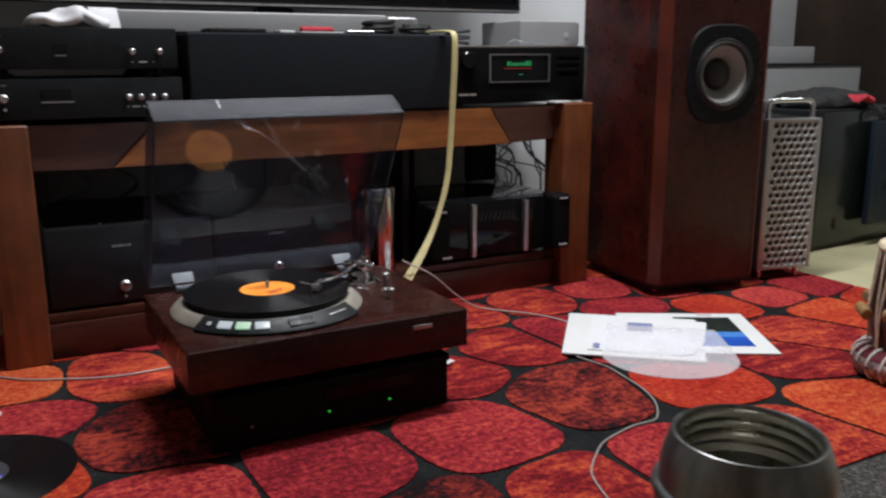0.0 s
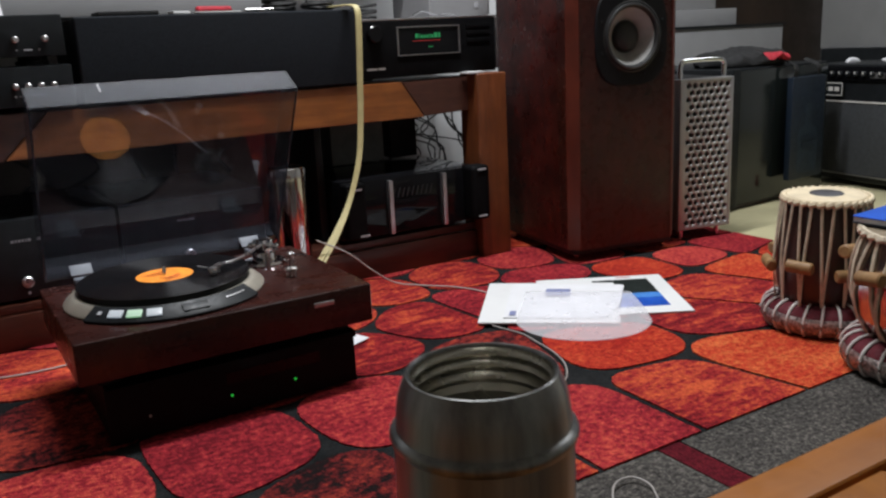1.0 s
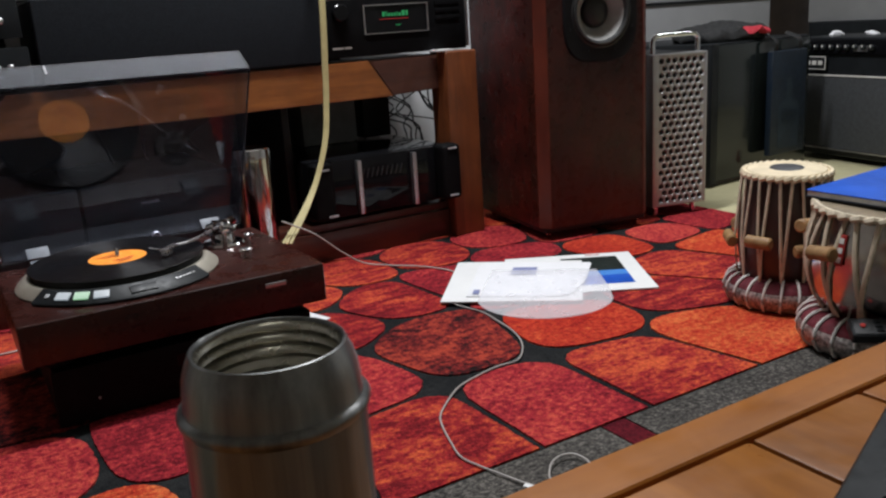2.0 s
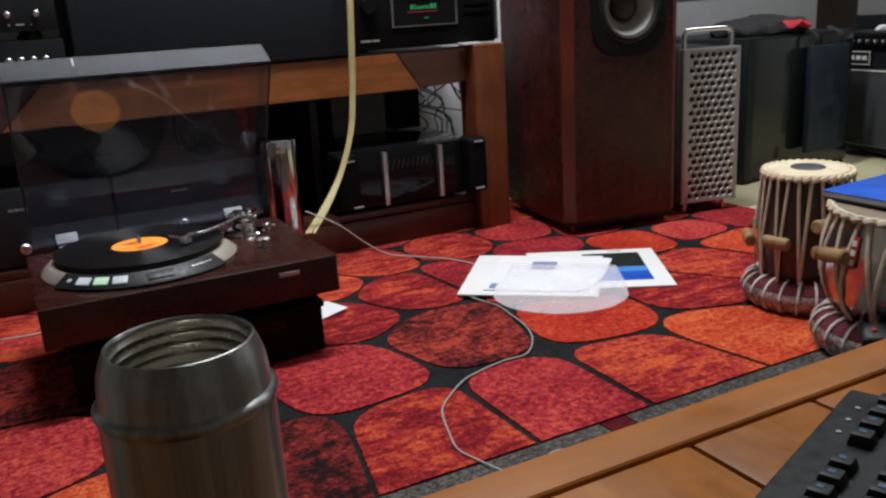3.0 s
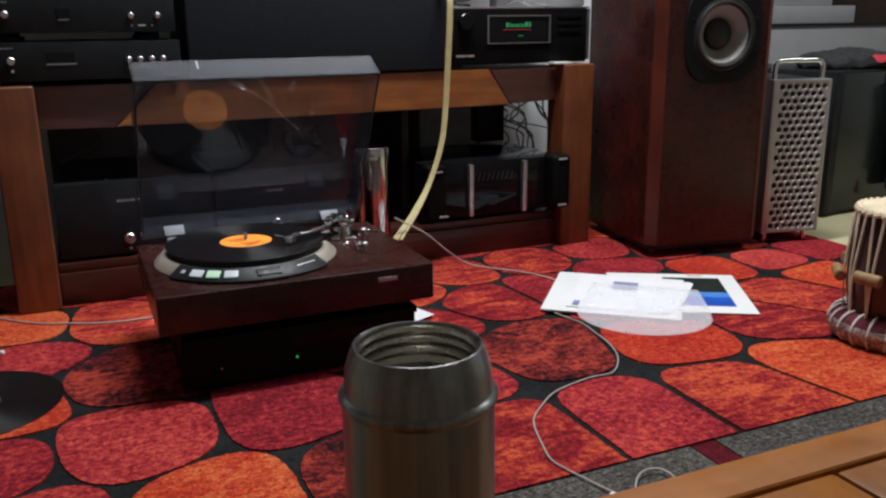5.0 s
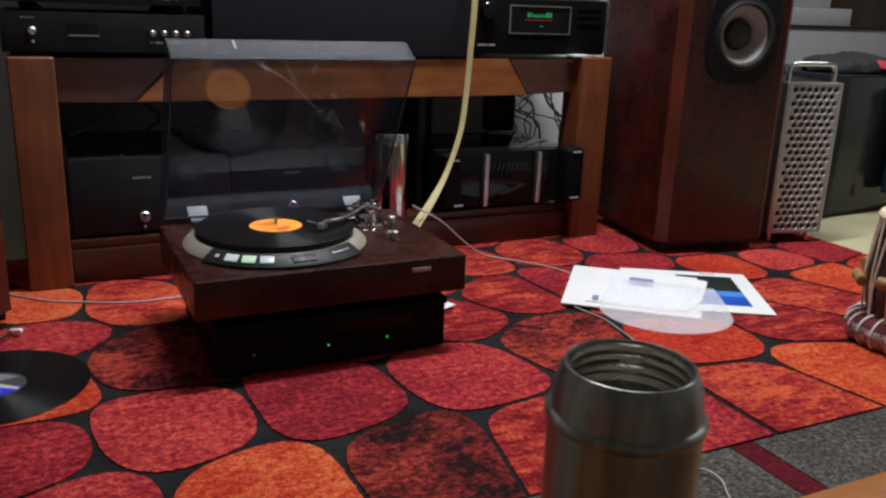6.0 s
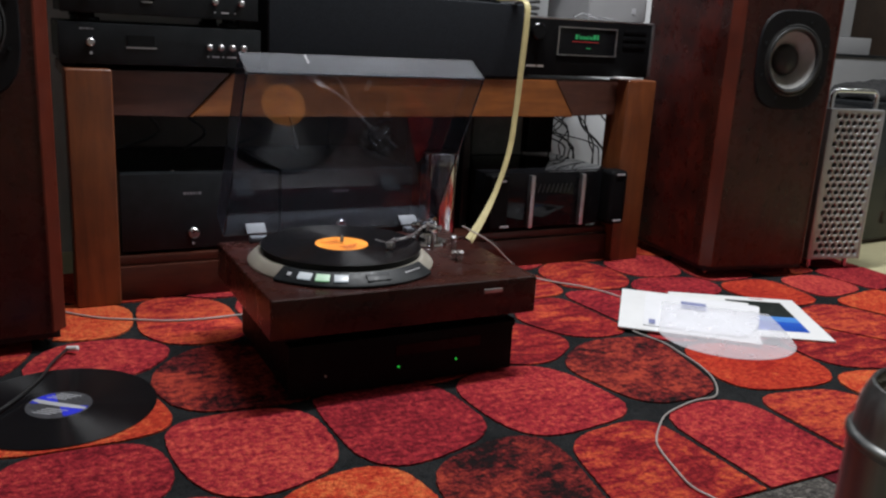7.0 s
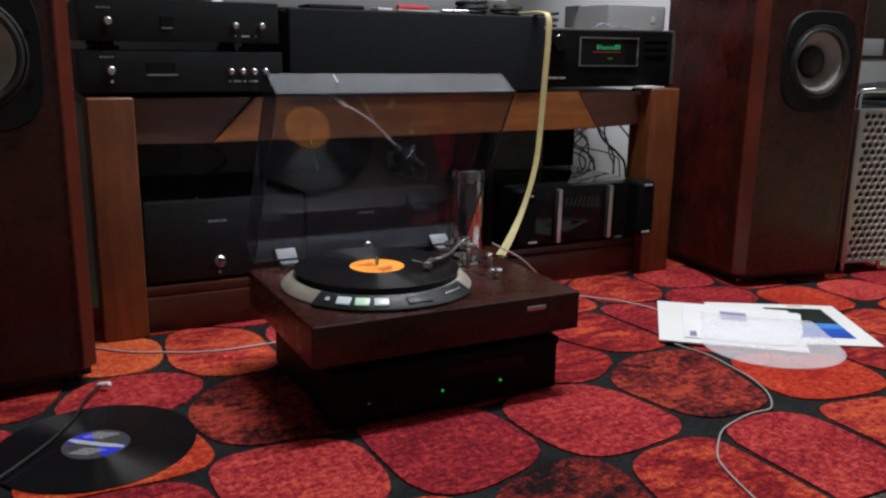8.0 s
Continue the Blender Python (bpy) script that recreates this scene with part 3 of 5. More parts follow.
def disc_player():
    p = thing("disc_player", "black disc player with green display and silver edge trim", "disc player", pose(1.292, 1.942, 0.512))
    part("casing", bm_box(-0.220, 0.214, 0.014, 0.36, 0.008, 0.150, 0.003), RISER, p)
    part("top_plate", bm_box(-0.222, 0.222, 0.0, 0.365, 0.1505, 0.156, 0.002), ALU, p, "grey metal top")
    part("front_panel", bm_box(-0.222, 0.214, 0.0, 0.0135, 0.006, 0.150, 0.002), RISER, p)
    part("edge_trim", bm_box(0.2145, 0.222, -0.004, 0.30, 0.012, 0.150, 0.001), ALU, p, "silver side trim")
    y = 0.0
    for x0, x1, z0, z1 in ((-0.095, 0.092, 0.131, 0.134), (-0.095, 0.092, 0.060, 0.062), (-0.098, -0.0945, 0.060, 0.134), (0.0915, 0.095, 0.060, 0.134)):
        part("display_frame", bm_box(x0, x1, y - 0.004, y + 0.001, z0, z1), ALU, p)
    part("display", bm_box(-0.094, 0.091, y - 0.0012, y + 0.001, 0.0625, 0.1305), GLOSSBLACK, p)
    x = -0.042
    for k, (w, h) in enumerate(((0.010, 0.012), (0.006, 0.012), (0.009, 0.008), (0.009, 0.008), (0.009, 0.008), (0.006, 0.010), (0.009, 0.008), (0.012, 0.013), (0.009, 0.013))):
        part("readout", bm_box(x, x + w - 0.003, y - 0.002, y - 0.0013, 0.103, 0.103 + h), GREENTEXT, p, "green display lettering", smooth=False)
        x += w
    part("readout_line", bm_box(-0.052, 0.035, y - 0.002, y - 0.0013, 0.0955, 0.0972), REDTEXT, p, "red display line", smooth=False)
    part("readout", bm_box(-0.004, 0.010, y - 0.002, y - 0.0013, 0.079, 0.081), GREENTEXT, p, smooth=False)
    part("dial", turned(bm_cyl(0.022, 0, 0.016, 32, 0.003), pose(-0.165, 0, 0.118, 90)), GLOSSBLACK, p, "glossy black volume dial")
    for k in range(3):
        part("key", bm_box(0.118, 0.195, -0.003, 0.001, 0.086 + 0.019 * k, 0.098 + 0.019 * k, 0.001), RISER, p)
    text_bars(p, -0.19, 0.03, 0, (0.03, 0.02), 0.005, CABLEGREY)
    for fx in (-0.17, 0.17):
        for fy in (0.05, 0.3):
            part("foot", turned(bm_cyl(0.018, 0, 0.0075, 16), pose(fx, fy, 0)), RUBBER, p)
    return p


disc_player()
solid("paper_slip", bm_box(1.385, 1.44, 1.905, 1.94, 0.5145, 0.520, 0.001), WHITE, "small white paper slip on the cabinet post", "paper")
wb = thing("white_box", "small pale grey electronics box on the disc player", "box", pose(1.455, 2.13, 0.668))
part("box_body", bm_box(-0.105, 0.095, -0.10, 0.11, 0.0, 0.070, 0.006, 3), CARTON, wb)
part("box_front", bm_box(0.0955, 0.1, -0.095, 0.105, 0.005, 0.065, 0.001), ALU, wb)
part("badge", bm_box(0.045, 0.058, -0.1015, -0.0995, 0.024, 0.040), SILVERPRINT, wb)
solid("coiled_lead", bm_sweep(spline([(1.16 + 0.035 * math.cos(a * 1.1), 2.05 + 0.02 * math.sin(a * 1.1), 0.674 + 0.003 * a) for a in range(12)], 4), 0.004), BLACKCABLE, "coiled black lead on the disc player", "cable")
solid("metal_strap", bm_sweep(spline([(1.27, 1.99, 0.672), (1.31, 2.0, 0.684), (1.35, 1.99, 0.673), (1.37, 2.0, 0.676), (1.40, 1.98, 0.672)], 6), 0.006, 0.002), CHROME, "shiny metal strap on the disc player", "strap")

# ---- television and clutter above ----
tv = thing("television", "large black flat television above the cabinet", "television", pose(0.70, 2.16, 0.502))
part("screen", bm_box(-0.71, 0.72, -0.004, 0.0, 0.285, 1.05, 0.001), GLOSSBLACK, tv, "dark switched-off screen")
part("bezel", bm_box(-0.725, 0.735, 0.001, 0.045, 0.262, 1.065, 0.004), BLACK, tv)
part("bezel_trim", bm_box(-0.72, 0.73, -0.003, 0.0005, 0.264, 0.2695), ALU, tv, "thin grey lower trim")
part("stand_neck", bm_box(-0.05, 0.05, 0.02, 0.07, 0.02, 0.2615, 0.01), BLACK, tv)
part("stand_foot", bm_box(-0.3, 0.3, -0.02, 0.15, 0.0, 0.0195, 0.006), BLACK, tv)


def crumpled(bm, amount, scale, seed=0.0):
    for v in bm.verts:
        v.co += Vector(noise.noise_vector(v.co * scale + Vector((seed, 0, 0)))) * amount
    return bm


def cloth_lump(sx, sy, sz, seed):
    bm = bmesh.new()
    bmesh.ops.create_icosphere(bm, subdivisions=4, radius=1.0)
    for v in bm.verts:
        v.co.z = max(v.co.z, -0.35)
        v.co = Vector((v.co.x * sx, v.co.y * sy, (v.co.z + 0.35) * sz))
    crumpled(bm, 0.018, 22, seed)
    for v in bm.verts:
        v.co.z = max(v.co.z, 0.0)
    return bm


solid("white_pouch", cloth_lump(0.082, 0.045, 0.028, 3.0), PAPER, "crumpled white paper pouch on the upper unit", "pouch", pose(0.182, 1.975, 0.701, 0, 0, 4))
solid("paper_flap", turned(bm_box(-0.03, 0.03, -0.001, 0.001, 0, 0.05, 0.0005), pose(0.262, 1.99, 0.699, -25, 0, 10)), PAPER, "folded white paper flap beside the pouch", "paper")
solid("green_lamp", bm_box(-0.005, 0.03, 1.99, 2.02, 0.7005, 0.725, 0.003), plain("green_plastic", (0.03, 0.32, 0.05), 0.4), "small green plastic block on the upper unit", "block")
topz = 0.694
bar = thing("soundbar", "long glossy white bar lying behind the centre speaker top", "soundbar", pose(0.62, 2.075, topz))
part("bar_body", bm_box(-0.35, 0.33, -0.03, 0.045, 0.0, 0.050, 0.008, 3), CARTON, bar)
part("end_cap", bm_box(0.3305, 0.42, -0.028, 0.043, 0.0, 0.046, 0.010, 3), ALU, bar, "grey rounded end")
solid("black_tray", bm_box(0.47, 0.60, 1.95, 2.03, topz, topz + 0.009, 0.002), BLACKCLOTH, "flat black case on the centre speaker", "case")
solid("red_marker", turned(bm_cyl(0.008, -0.045, 0.045, 16, 0.003), pose(0.73, 1.97, topz + 0.008, 0, 90, 12)), REDCLOTH, "red marker pen on the centre speaker", "pen")
solid("white_card_strip", turned(bm_box(-0.055, 0.055, -0.01, 0.01, 0, 0.003, 0.001), pose(0.73, 1.945, topz, 0, 0, 6)), WHITE, "white card strip on the centre speaker", "card")
solid("white_card_strip", turned(bm_box(-0.022, 0.022, -0.012, 0.012, 0, 0.006, 0.001), pose(0.645, 1.955, topz, 0, 0, 18)), WHITE, "small folded white card on the centre speaker", "card")
solid("silver_pen", turned(bm_cyl(0.004, -0.035, 0.035, 12, 0.002), pose(0.835, 1.955, topz + 0.0045, 0, 90, -8)), KNOB, "slim silver pen on the centre speaker", "pen")
for k, (cx, cy) in enumerate(((0.90, 1.99), (1.0, 1.99))):
    solid("cable_coil", bm_sweep(spline([(cx + (0.04 - 0.002 * (a % 3)) * math.cos(a * 1.05), cy + 0.03 * math.sin(a * 1.05), topz + 0.006 + 0.0022 * a) for a in range(13 - 4 * k)], 5), 0.0055), BLACKCABLE, "coiled black cable on the centre speaker", "cable", group="cable coils on the speaker")

# flat cream cable bundle hanging down from the centre speaker
ribbon_dx = -0.028
ribbon = [(1.05, 1.97, 0.700), (1.082, 1.915, 0.702), (1.088, 1.891, 0.690), (1.086, 1.885, 0.64), (1.079, 1.883, 0.53), (1.071, 1.88, 0.43), (1.053, 1.868, 0.33), (1.009, 1.845, 0.235), (0.953, 1.815, 0.166), (0.890, 1.785, 0.106)]
fan = thing("flat_cable", "cream flat speaker cables hanging over the cabinet front", "cable", pose(0, 0, 0))
for side in (-1, 0, 1):
    run = [(x + ribbon_dx + 0.0046 * side * (0.55 + 0.45 * min(1, z / 0.5)) + 0.04 * side * max(0, 0.24 - z), y - 0.0012 * abs(side) - 0.03 * (side + 1) * max(0, 0.24 - z), z) for x, y, z in ribbon]
    part("strand", bm_sweep(spline(run, 8), 0.0022, 0.0036, 8, (1, -0.3, 0)), CREAM, fan)

# leads that hang behind the cabinet and lie on the shelf
rnd = random.Random(5)
for k in range(15):
    x0 = 1.40 + 0.25 * rnd.random()
    d1, d2, d3 = rnd.uniform(-0.05, 0.05), rnd.uniform(-0.09, 0.09), rnd.uniform(-0.13, 0.13)
    pts = [(x0, 2.38, 0.47), (x0 + d1, 2.37, 0.40), (x0 + d2, 2.36, 0.33), (x0 + d3, 2.35, 0.275), (x0 + 1.3 * d3, 2.35, 0.22), (x0 + 1.4 * d3, 2.36, 0.02)]
    solid("hanging_lead", bm_sweep(spline(pts, 6), rnd.choice((0.0025, 0.003, 0.0042)), seg=6), BLACKCABLE, "thin black lead hanging behind the cabinet", "cable", group="leads behind the cabinet")
for k in range(6):
    x0 = 0.16 + 0.13 * k
    pts = [(x0, 2.30, 0.46), (x0 + rnd.uniform(-0.06, 0.06), 2.22, 0.40), (x0 + rnd.uniform(-0.06, 0.06), 2.2, 0.34), (x0 + rnd.uniform(-0.06, 0.06), 2.25, 0.288)]
    solid("hanging_lead", bm_sweep(spline(pts, 6), 0.004, seg=6), BLACKCABLE, "thin black lead hanging behind the cabinet", "cable", group="leads behind the cabinet")
solid("back_panel", bm_box(0.09, 1.20, 2.372, 2.39, 0.10, 0.476, 0.001), DARKROOM, "dark board closing the cabinet back", "panel")
solid("black_speaker_box", bm_box(1.305, 1.395, 2.22, 2.31, 0.267, 0.476, 0.004), BLACK, "narrow black box standing on the amplifier", "box")
solid("grey_carton", bm_box(1.10, 1.27, 2.2, 2.31, 0.267, 0.42, 0.003), plain("grey_card", (0.16, 0.17, 0.17), 0.7), "grey carton standing on the amplifier", "box")


# ---- floor-standing loudspeakers ----
def ray_to_rect(a, w, lo, hi):
    dx, dz = math.cos(a), math.sin(a)
    ts = []
    if abs(dx) > 1e-9:
        ts.append(w / abs(dx))
    if abs(dz) > 1e-9:
        ts.append((hi if dz > 0 else lo) / abs(dz))
    t = min(ts)
    return dx * t, dz * t


def baffle(w, c, z0, h, wz, hole, deep):
    """A front board with a round hole and chamfered upright edges."""
    angles = sorted([2 * math.pi * k / 64 for k in range(64)] + [math.atan2(z - wz, x) % (2 * math.pi) for x in (-w + c, w - c) for z in (z0, h)])
    bm = bmesh.new()
    outer, inner, back = [], [], []
    for a in angles:
        x, z = ray_to_rect(a, w - c, wz - z0, h - wz)
        outer.append(bm.verts.new((x, 0, wz + z)))
        inner.append(bm.verts.new((hole * math.cos(a), 0, wz + hole * math.sin(a))))
        back.append(bm.verts.new((hole * math.cos(a), deep, wz + hole * math.sin(a))))
    n = len(angles)
    for i in range(n):
        j = (i + 1) % n
        bm.faces.new((outer[i], outer[j], inner[j], inner[i]))
        bm.faces.new((inner[i], inner[j], back[j], back[i]))
    bm.faces.new(back)
    for sx in (-1, 1):
        e = [bm.verts.new(p) for z in (z0, h) for p in ((sx * (w - c), 0, z), (sx * w, c, z), (sx * w, deep, z))]
        bm.faces.new((e[0], e[1], e[4], e[3]))
        bm.faces.new((e[1], e[2], e[5], e[4]))
    for z in (z0, h):
        bm.faces.new([bm.verts.new(p) for p in ((-w + c, 0, z), (w - c, 0, z), (w, c, z), (w, deep, z), (-w, deep, z), (-w, c, z))])
    bmesh.ops.remove_doubles(bm, verts=bm.verts, dist=0.0001)
    bmesh.ops.recalc_face_normals(bm, faces=bm.faces)
    return bm


def frame_ring(poly, r, z0, z1):
    bm, n = bmesh.new(), len(poly)
    rings = []
    for z, grow, rr in ((z0, 1.0, r), (z1, 0.975, r - 0.001)):
        rings.append(([bm.verts.new((x * grow, y * grow, z)) for x, y in poly], [bm.verts.new((rr * math.cos(math.atan2(y, x)), rr * math.sin(math.atan2(y, x)), z)) for x, y in poly]))
    (o0, i0), (o1, i1) = rings
    for k in range(n):
        j = (k + 1) % n
        bm.faces.new((o0[k], o0[j], o1[j], o1[k]))
        bm.faces.new((o1[k], o1[j], i1[j], i1[k]))
        bm.faces.new((i1[k], i1[j], i0[j], i0[k]))
        bm.faces.new((i0[k], i0[j], o0[j], o0[k]))
    bmesh.ops.recalc_face_normals(bm, faces=bm.faces)
    return bm


def floor_speaker(m, side):
    """Origin: the middle of the front's lower edge, on the floor."""
    s = thing("floor_speaker", "tall dark red-brown wooden floor loudspeaker with exposed woofer", "loudspeaker", m, "pair of floor loudspeakers")
    w, d, h, z0 = 0.17, 0.42, 1.12, 0.035
    c = 0.022
    wz, hole, deep = 0.592, 0.090, 0.07
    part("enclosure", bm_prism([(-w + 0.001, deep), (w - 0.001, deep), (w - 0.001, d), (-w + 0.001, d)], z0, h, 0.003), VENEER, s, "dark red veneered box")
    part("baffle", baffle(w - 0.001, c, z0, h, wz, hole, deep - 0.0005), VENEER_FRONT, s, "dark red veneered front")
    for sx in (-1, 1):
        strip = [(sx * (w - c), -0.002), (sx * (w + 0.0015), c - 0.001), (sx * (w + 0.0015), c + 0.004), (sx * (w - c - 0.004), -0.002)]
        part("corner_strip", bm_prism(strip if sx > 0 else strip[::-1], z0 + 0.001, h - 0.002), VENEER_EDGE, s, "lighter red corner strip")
    part("plinth_board", bm_box(-w + 0.01, w - 0.01, 0.012, d - 0.01, 0.020, z0 - 0.0005, 0.002), BLACK, s)
    drawn_in = Matrix.Diagonal((0.85, 0.87, 1.0, 1.0))
    wx = 0.014
    frame_poly = []
    for k in range(64):
        a = 2 * math.pi * k / 64
        e = 0.62
        frame_poly.append((0.124 * math.copysign(abs(math.cos(a)) ** e, math.cos(a)), 0.134 * math.copysign(abs(math.sin(a)) ** e, math.sin(a))))
    part("woofer_frame", turned(frame_ring(frame_poly, 0.096, 0.0005, 0.007), pose(wx, 0, wz, 90) @ Matrix.Diagonal((0.90, 0.95, 1.0, 1.0))), RUBBER, s, "black rounded woofer frame")
    wf = part("woofer", turned(bm_lathe([(0.1055, 0.002), (0.106, 0.008), (0.102, 0.0095), (0.100, 0.006), (0.097, 0.011), (0.092, 0.0125), (0.087, 0.010), (0.084, 0.003), (0.083, -0.004)], 64), pose(wx, 0, wz, 90) @ drawn_in), DUSTCAP, s, "black rubber surround")
    part("cone", turned(bm_lathe([(0.0865, 0.0035), (0.085, 0.0035), (0.060, -0.018), (0.044, -0.032), (0.040, -0.036)], 64), pose(wx, 0, wz, 90) @ drawn_in), CONE, wf, "pale grey cone")
    part("dust_cap", turned(bm_lathe([(0.0475, -0.0285), (0.044, -0.020), (0.036, -0.013), (0.020, -0.009), (0.010, -0.0075), (0, -0.007)], 40), pose(wx, 0, wz, 90) @ drawn_in), DUSTCAP, wf, "dark dust cap")
    for sx in (-1, 1):
        for fy in (0.03, d - 0.05):
            part("spike", bm_lathe([(0, 0.0), (0.003, 0.001), (0.009, 0.014), (0.011, 0.0198), (0, 0.0199)], 16), COPPER, s, "metal floor spike", pose(sx * (w - 0.03), fy, 0))
    for k in range(8):
        a = math.pi / 4 * k + 0.39
        part("bolt", turned(bm_cyl(0.0035, 0, 0.003, 8), pose(wx + 0.101 * math.cos(a), -0.007, wz + 0.105 * math.sin(a), 90)), BLACK, s)
    return s


floor_speaker(pose(1.7125, 1.640, 0, 0, 0, -9), 1)
floor_speaker(pose(-0.208, 1.655, 0, 0, 0, 5), -1)
solid("speaker_plug", turned(bm_cyl(0.0048, -0.013, 0.013, 16, 0.002), pose(-0.033, 1.640, 0.010, 0, 80, -40)), WHITE, "white plug on a lead beside the loudspeaker", "plug")
solid("black_lead", bm_sweep(spline([(-0.042, 1.640, 0.010), (-0.07, 1.58, 0.01), (-0.10, 1.50, 0.008), (-0.16, 1.40, 0.008), (-0.27, 1.28, 0.006), (-0.42, 1.2, 0.004)], 8), 0.0026), BLACKCABLE, "thick black lead lying across the record", "cable")


# ---- records ----
def record(m, label_text, label_mat):
    r = thing("vinyl_record", label_text, "record", m, "vinyl records")
    part("disc", bm_lathe([(0.0035, 0.0), (0.150, 0.0002), (0.1505, 0.001), (0.150, 0.0019), (0.146, 0.0017), (0.052, 0.0016), (0.0505, 0.0019), (0.0035, 0.0019), (0.0035, 0.0)], 96), VINYL, r, "grooved black vinyl")
    part("label", bm_lathe([(0.0036, 0.0021), (0.0500, 0.0021), (0.0500, 0.0019)], 64), label_mat, r, "paper centre label")
    return r


lp = record(pose(-0.068, 1.413, 0.0005, 0, 0, -34), "black vinyl record with blue and grey label lying on the carpet", GREYLABEL)


def label_segment(a0, a1, r):
    pts = [(r * math.cos(radians(a0 + (a1 - a0) * k / 16)), r * math.sin(radians(a0 + (a1 - a0) * k / 16))) for k in range(17)]
    return bm_prism(pts + [(0.010 * math.cos(radians(a1)), 0.010 * math.sin(radians(a1))), (0.010 * math.cos(radians(a0)), 0.010 * math.sin(radians(a0)))], 0.0022, 0.0025)


part("label_print", label_segment(128, 188, 0.047), BLUELABEL, lp, "blue label print")
part("label_print", label_segment(308, 368, 0.047), BLUELABEL, lp, "blue label print")
part("label_band", bm_prism([(-0.048, 0.002), (-0.03, -0.004), (0.01, -0.007), (0.048, -0.006), (0.046, 0.001), (0.030, 0.004), (-0.012, 0.006), (-0.045, 0.009)], 0.0026, 0.0028), SILVERPRINT, lp, "white label band")
for k in range(4):
    part("lettering", bm_box(-0.032 + 0.004 * k, 0.002 + 0.005 * k, 0.018 + 0.006 * k, 0.0205 + 0.006 * k, 0.0026, 0.0028), SILVERPRINT, lp, smooth=False)
    part("lettering", bm_box(-0.012 - 0.004 * k, 0.026 - 0.006 * k, -0.019 - 0.006 * k, -0.0165 - 0.006 * k, 0.0026, 0.0028), SILVERPRINT, lp, smooth=False)


# ---- turntable on a black component ----
base = thing("stacked_component", "black hi-fi component under the turntable with green lights", "hifi component", pose(0.493, 1.298, 0.0))
part("casing", bm_box(-0.212, 0.217, 0.006, 0.33, 0.010, 0.098, 0.003), RISER, base)
part("front_panel", bm_box(-0.215, 0.220, 0.0, 0.0055, 0.006, 0.099, 0.001), RISER, base)
part("front_window", bm_box(-0.02, 0.15, -0.0015, 0.001, 0.060, 0.080), dull(plain("dark_red_window", (0.006, 0.002, 0.002), 0.3), 0.15), base)
for x in (-0.014, 0.101):
    part("indicator", turned(bm_cyl(0.0022, 0, 0.0022, 12), pose(x, 0, 0.039, 90)), GREENLED, base, "lit green indicator")
part("indicator", turned(bm_cyl(0.0022, 0, 0.0022, 12), pose(-0.15, 0, 0.040, 90)), CABLEGREY, base)
for fx in (-0.17, 0.17):
    for fy in (0.05, 0.28):
        part("foot", turned(bm_cyl(0.02, 0, 0.0095, 16), pose(fx, fy, 0)), RUBBER, base)
part("side_flange", bm_box(0.2175, 0.2265, 0.004, 0.33, 0.088, 0.101, 0.001), RISER, base)

TX, TY, TZ = 0.4955, 1.283, 0.099
tt = thing("turntable", "rosewood-plinth direct drive turntable with open smoked lid", "turntable", pose(TX, TY, TZ))
part("plinth", bm_box(-0.2525, 0.2525, 0.0, 0.385, 0.020, 0.090, 0.004, 3), PLINTH, tt, "dark glossy rosewood plinth")
for fx in (-0.2, 0.2):
    for fy in (0.06, 0.31):
        part("foot", turned(bm_cyl(0.026, 0, 0.0195, 20, 0.003), pose(fx, fy, 0)), RUBBER, tt)
part("badge", bm_box(0.140, 0.178, -0.0022, 0.0005, 0.066, 0.074, 0.0008), ALU, tt, "small silver badge")
PX, PY = 0.435 - TX, 1.483 - TY
part("chassis_ring", turned(bm_lathe([(0.146, 0.0), (0.173, 0.0), (0.174, 0.003), (0.171, 0.007), (0.158, 0.0185), (0.154, 0.020), (0.148, 0.019), (0.146, 0.016), (0.146, 0.0)], 64, 150, 352), pose(PX, PY, 0.0902)), BEIGE, tt, "champagne metal platter surround")
panel = part("control_panel", turned(bm_lathe([(0.157, 0.0), (0.184, 0.0), (0.185, 0.004), (0.183, 0.0065), (0.158, 0.0215), (0.157, 0.0212), (0.157, 0.0)], 40, 211, 312), pose(PX, PY, 0.0904)), BLACK, tt, "curved black control panel")


def on_panel(az, r, size, thick, mat, label=""):
    z = 0.0904 + 0.0065 + (0.183 - r) * 0.6 + 0.0006
    m = pose(PX, PY, 0, 0, 0, az) @ pose(r, 0, z, 0, math.degrees(math.atan(0.6)), 0)
    return bm_box(-size[0], size[0], -size[1], size[1], 0, thick, 0.0006), m


for az, mat, txt in ((229, LITWHITE, "lit white square button"), (239.5, LITGREEN, "lit green square button"), (250, LITWHITE, "lit white square button")):
    bmx, m = on_panel(az, 0.172, (0.0075, 0.0120), 0.003, mat)
    part("button", turned(bmx, m), mat, tt, txt)
bmx, m = on_panel(219, 0.172, (0.0038, 0.0038), 0.002, SILVERPRINT)
part("power_key", turned(bmx, m), SILVERPRINT, tt)
bmx, m = on_panel(272, 0.171, (0.008, 0.022), 0.0015, GLOSSBLACK)
part("speed_display", turned(bmx, m), BLACK, tt)
for az in (292, 294.5, 297, 299.5, 302, 304.5):
    bmx, m = on_panel(az, 0.170, (0.0013, 0.0026), 0.001, SILVERPRINT)
    part("lettering", turned(bmx, m), ALU, tt)
part("platter", turned(bm_lathe([(0, 0.0), (0.143, 0.0), (0.1445, 0.002), (0.1445, 0.026), (0.143, 0.0285), (0.0, 0.0285)], 96), pose(PX, PY, 0.0904)), BLACK, tt, "black platter with mat")
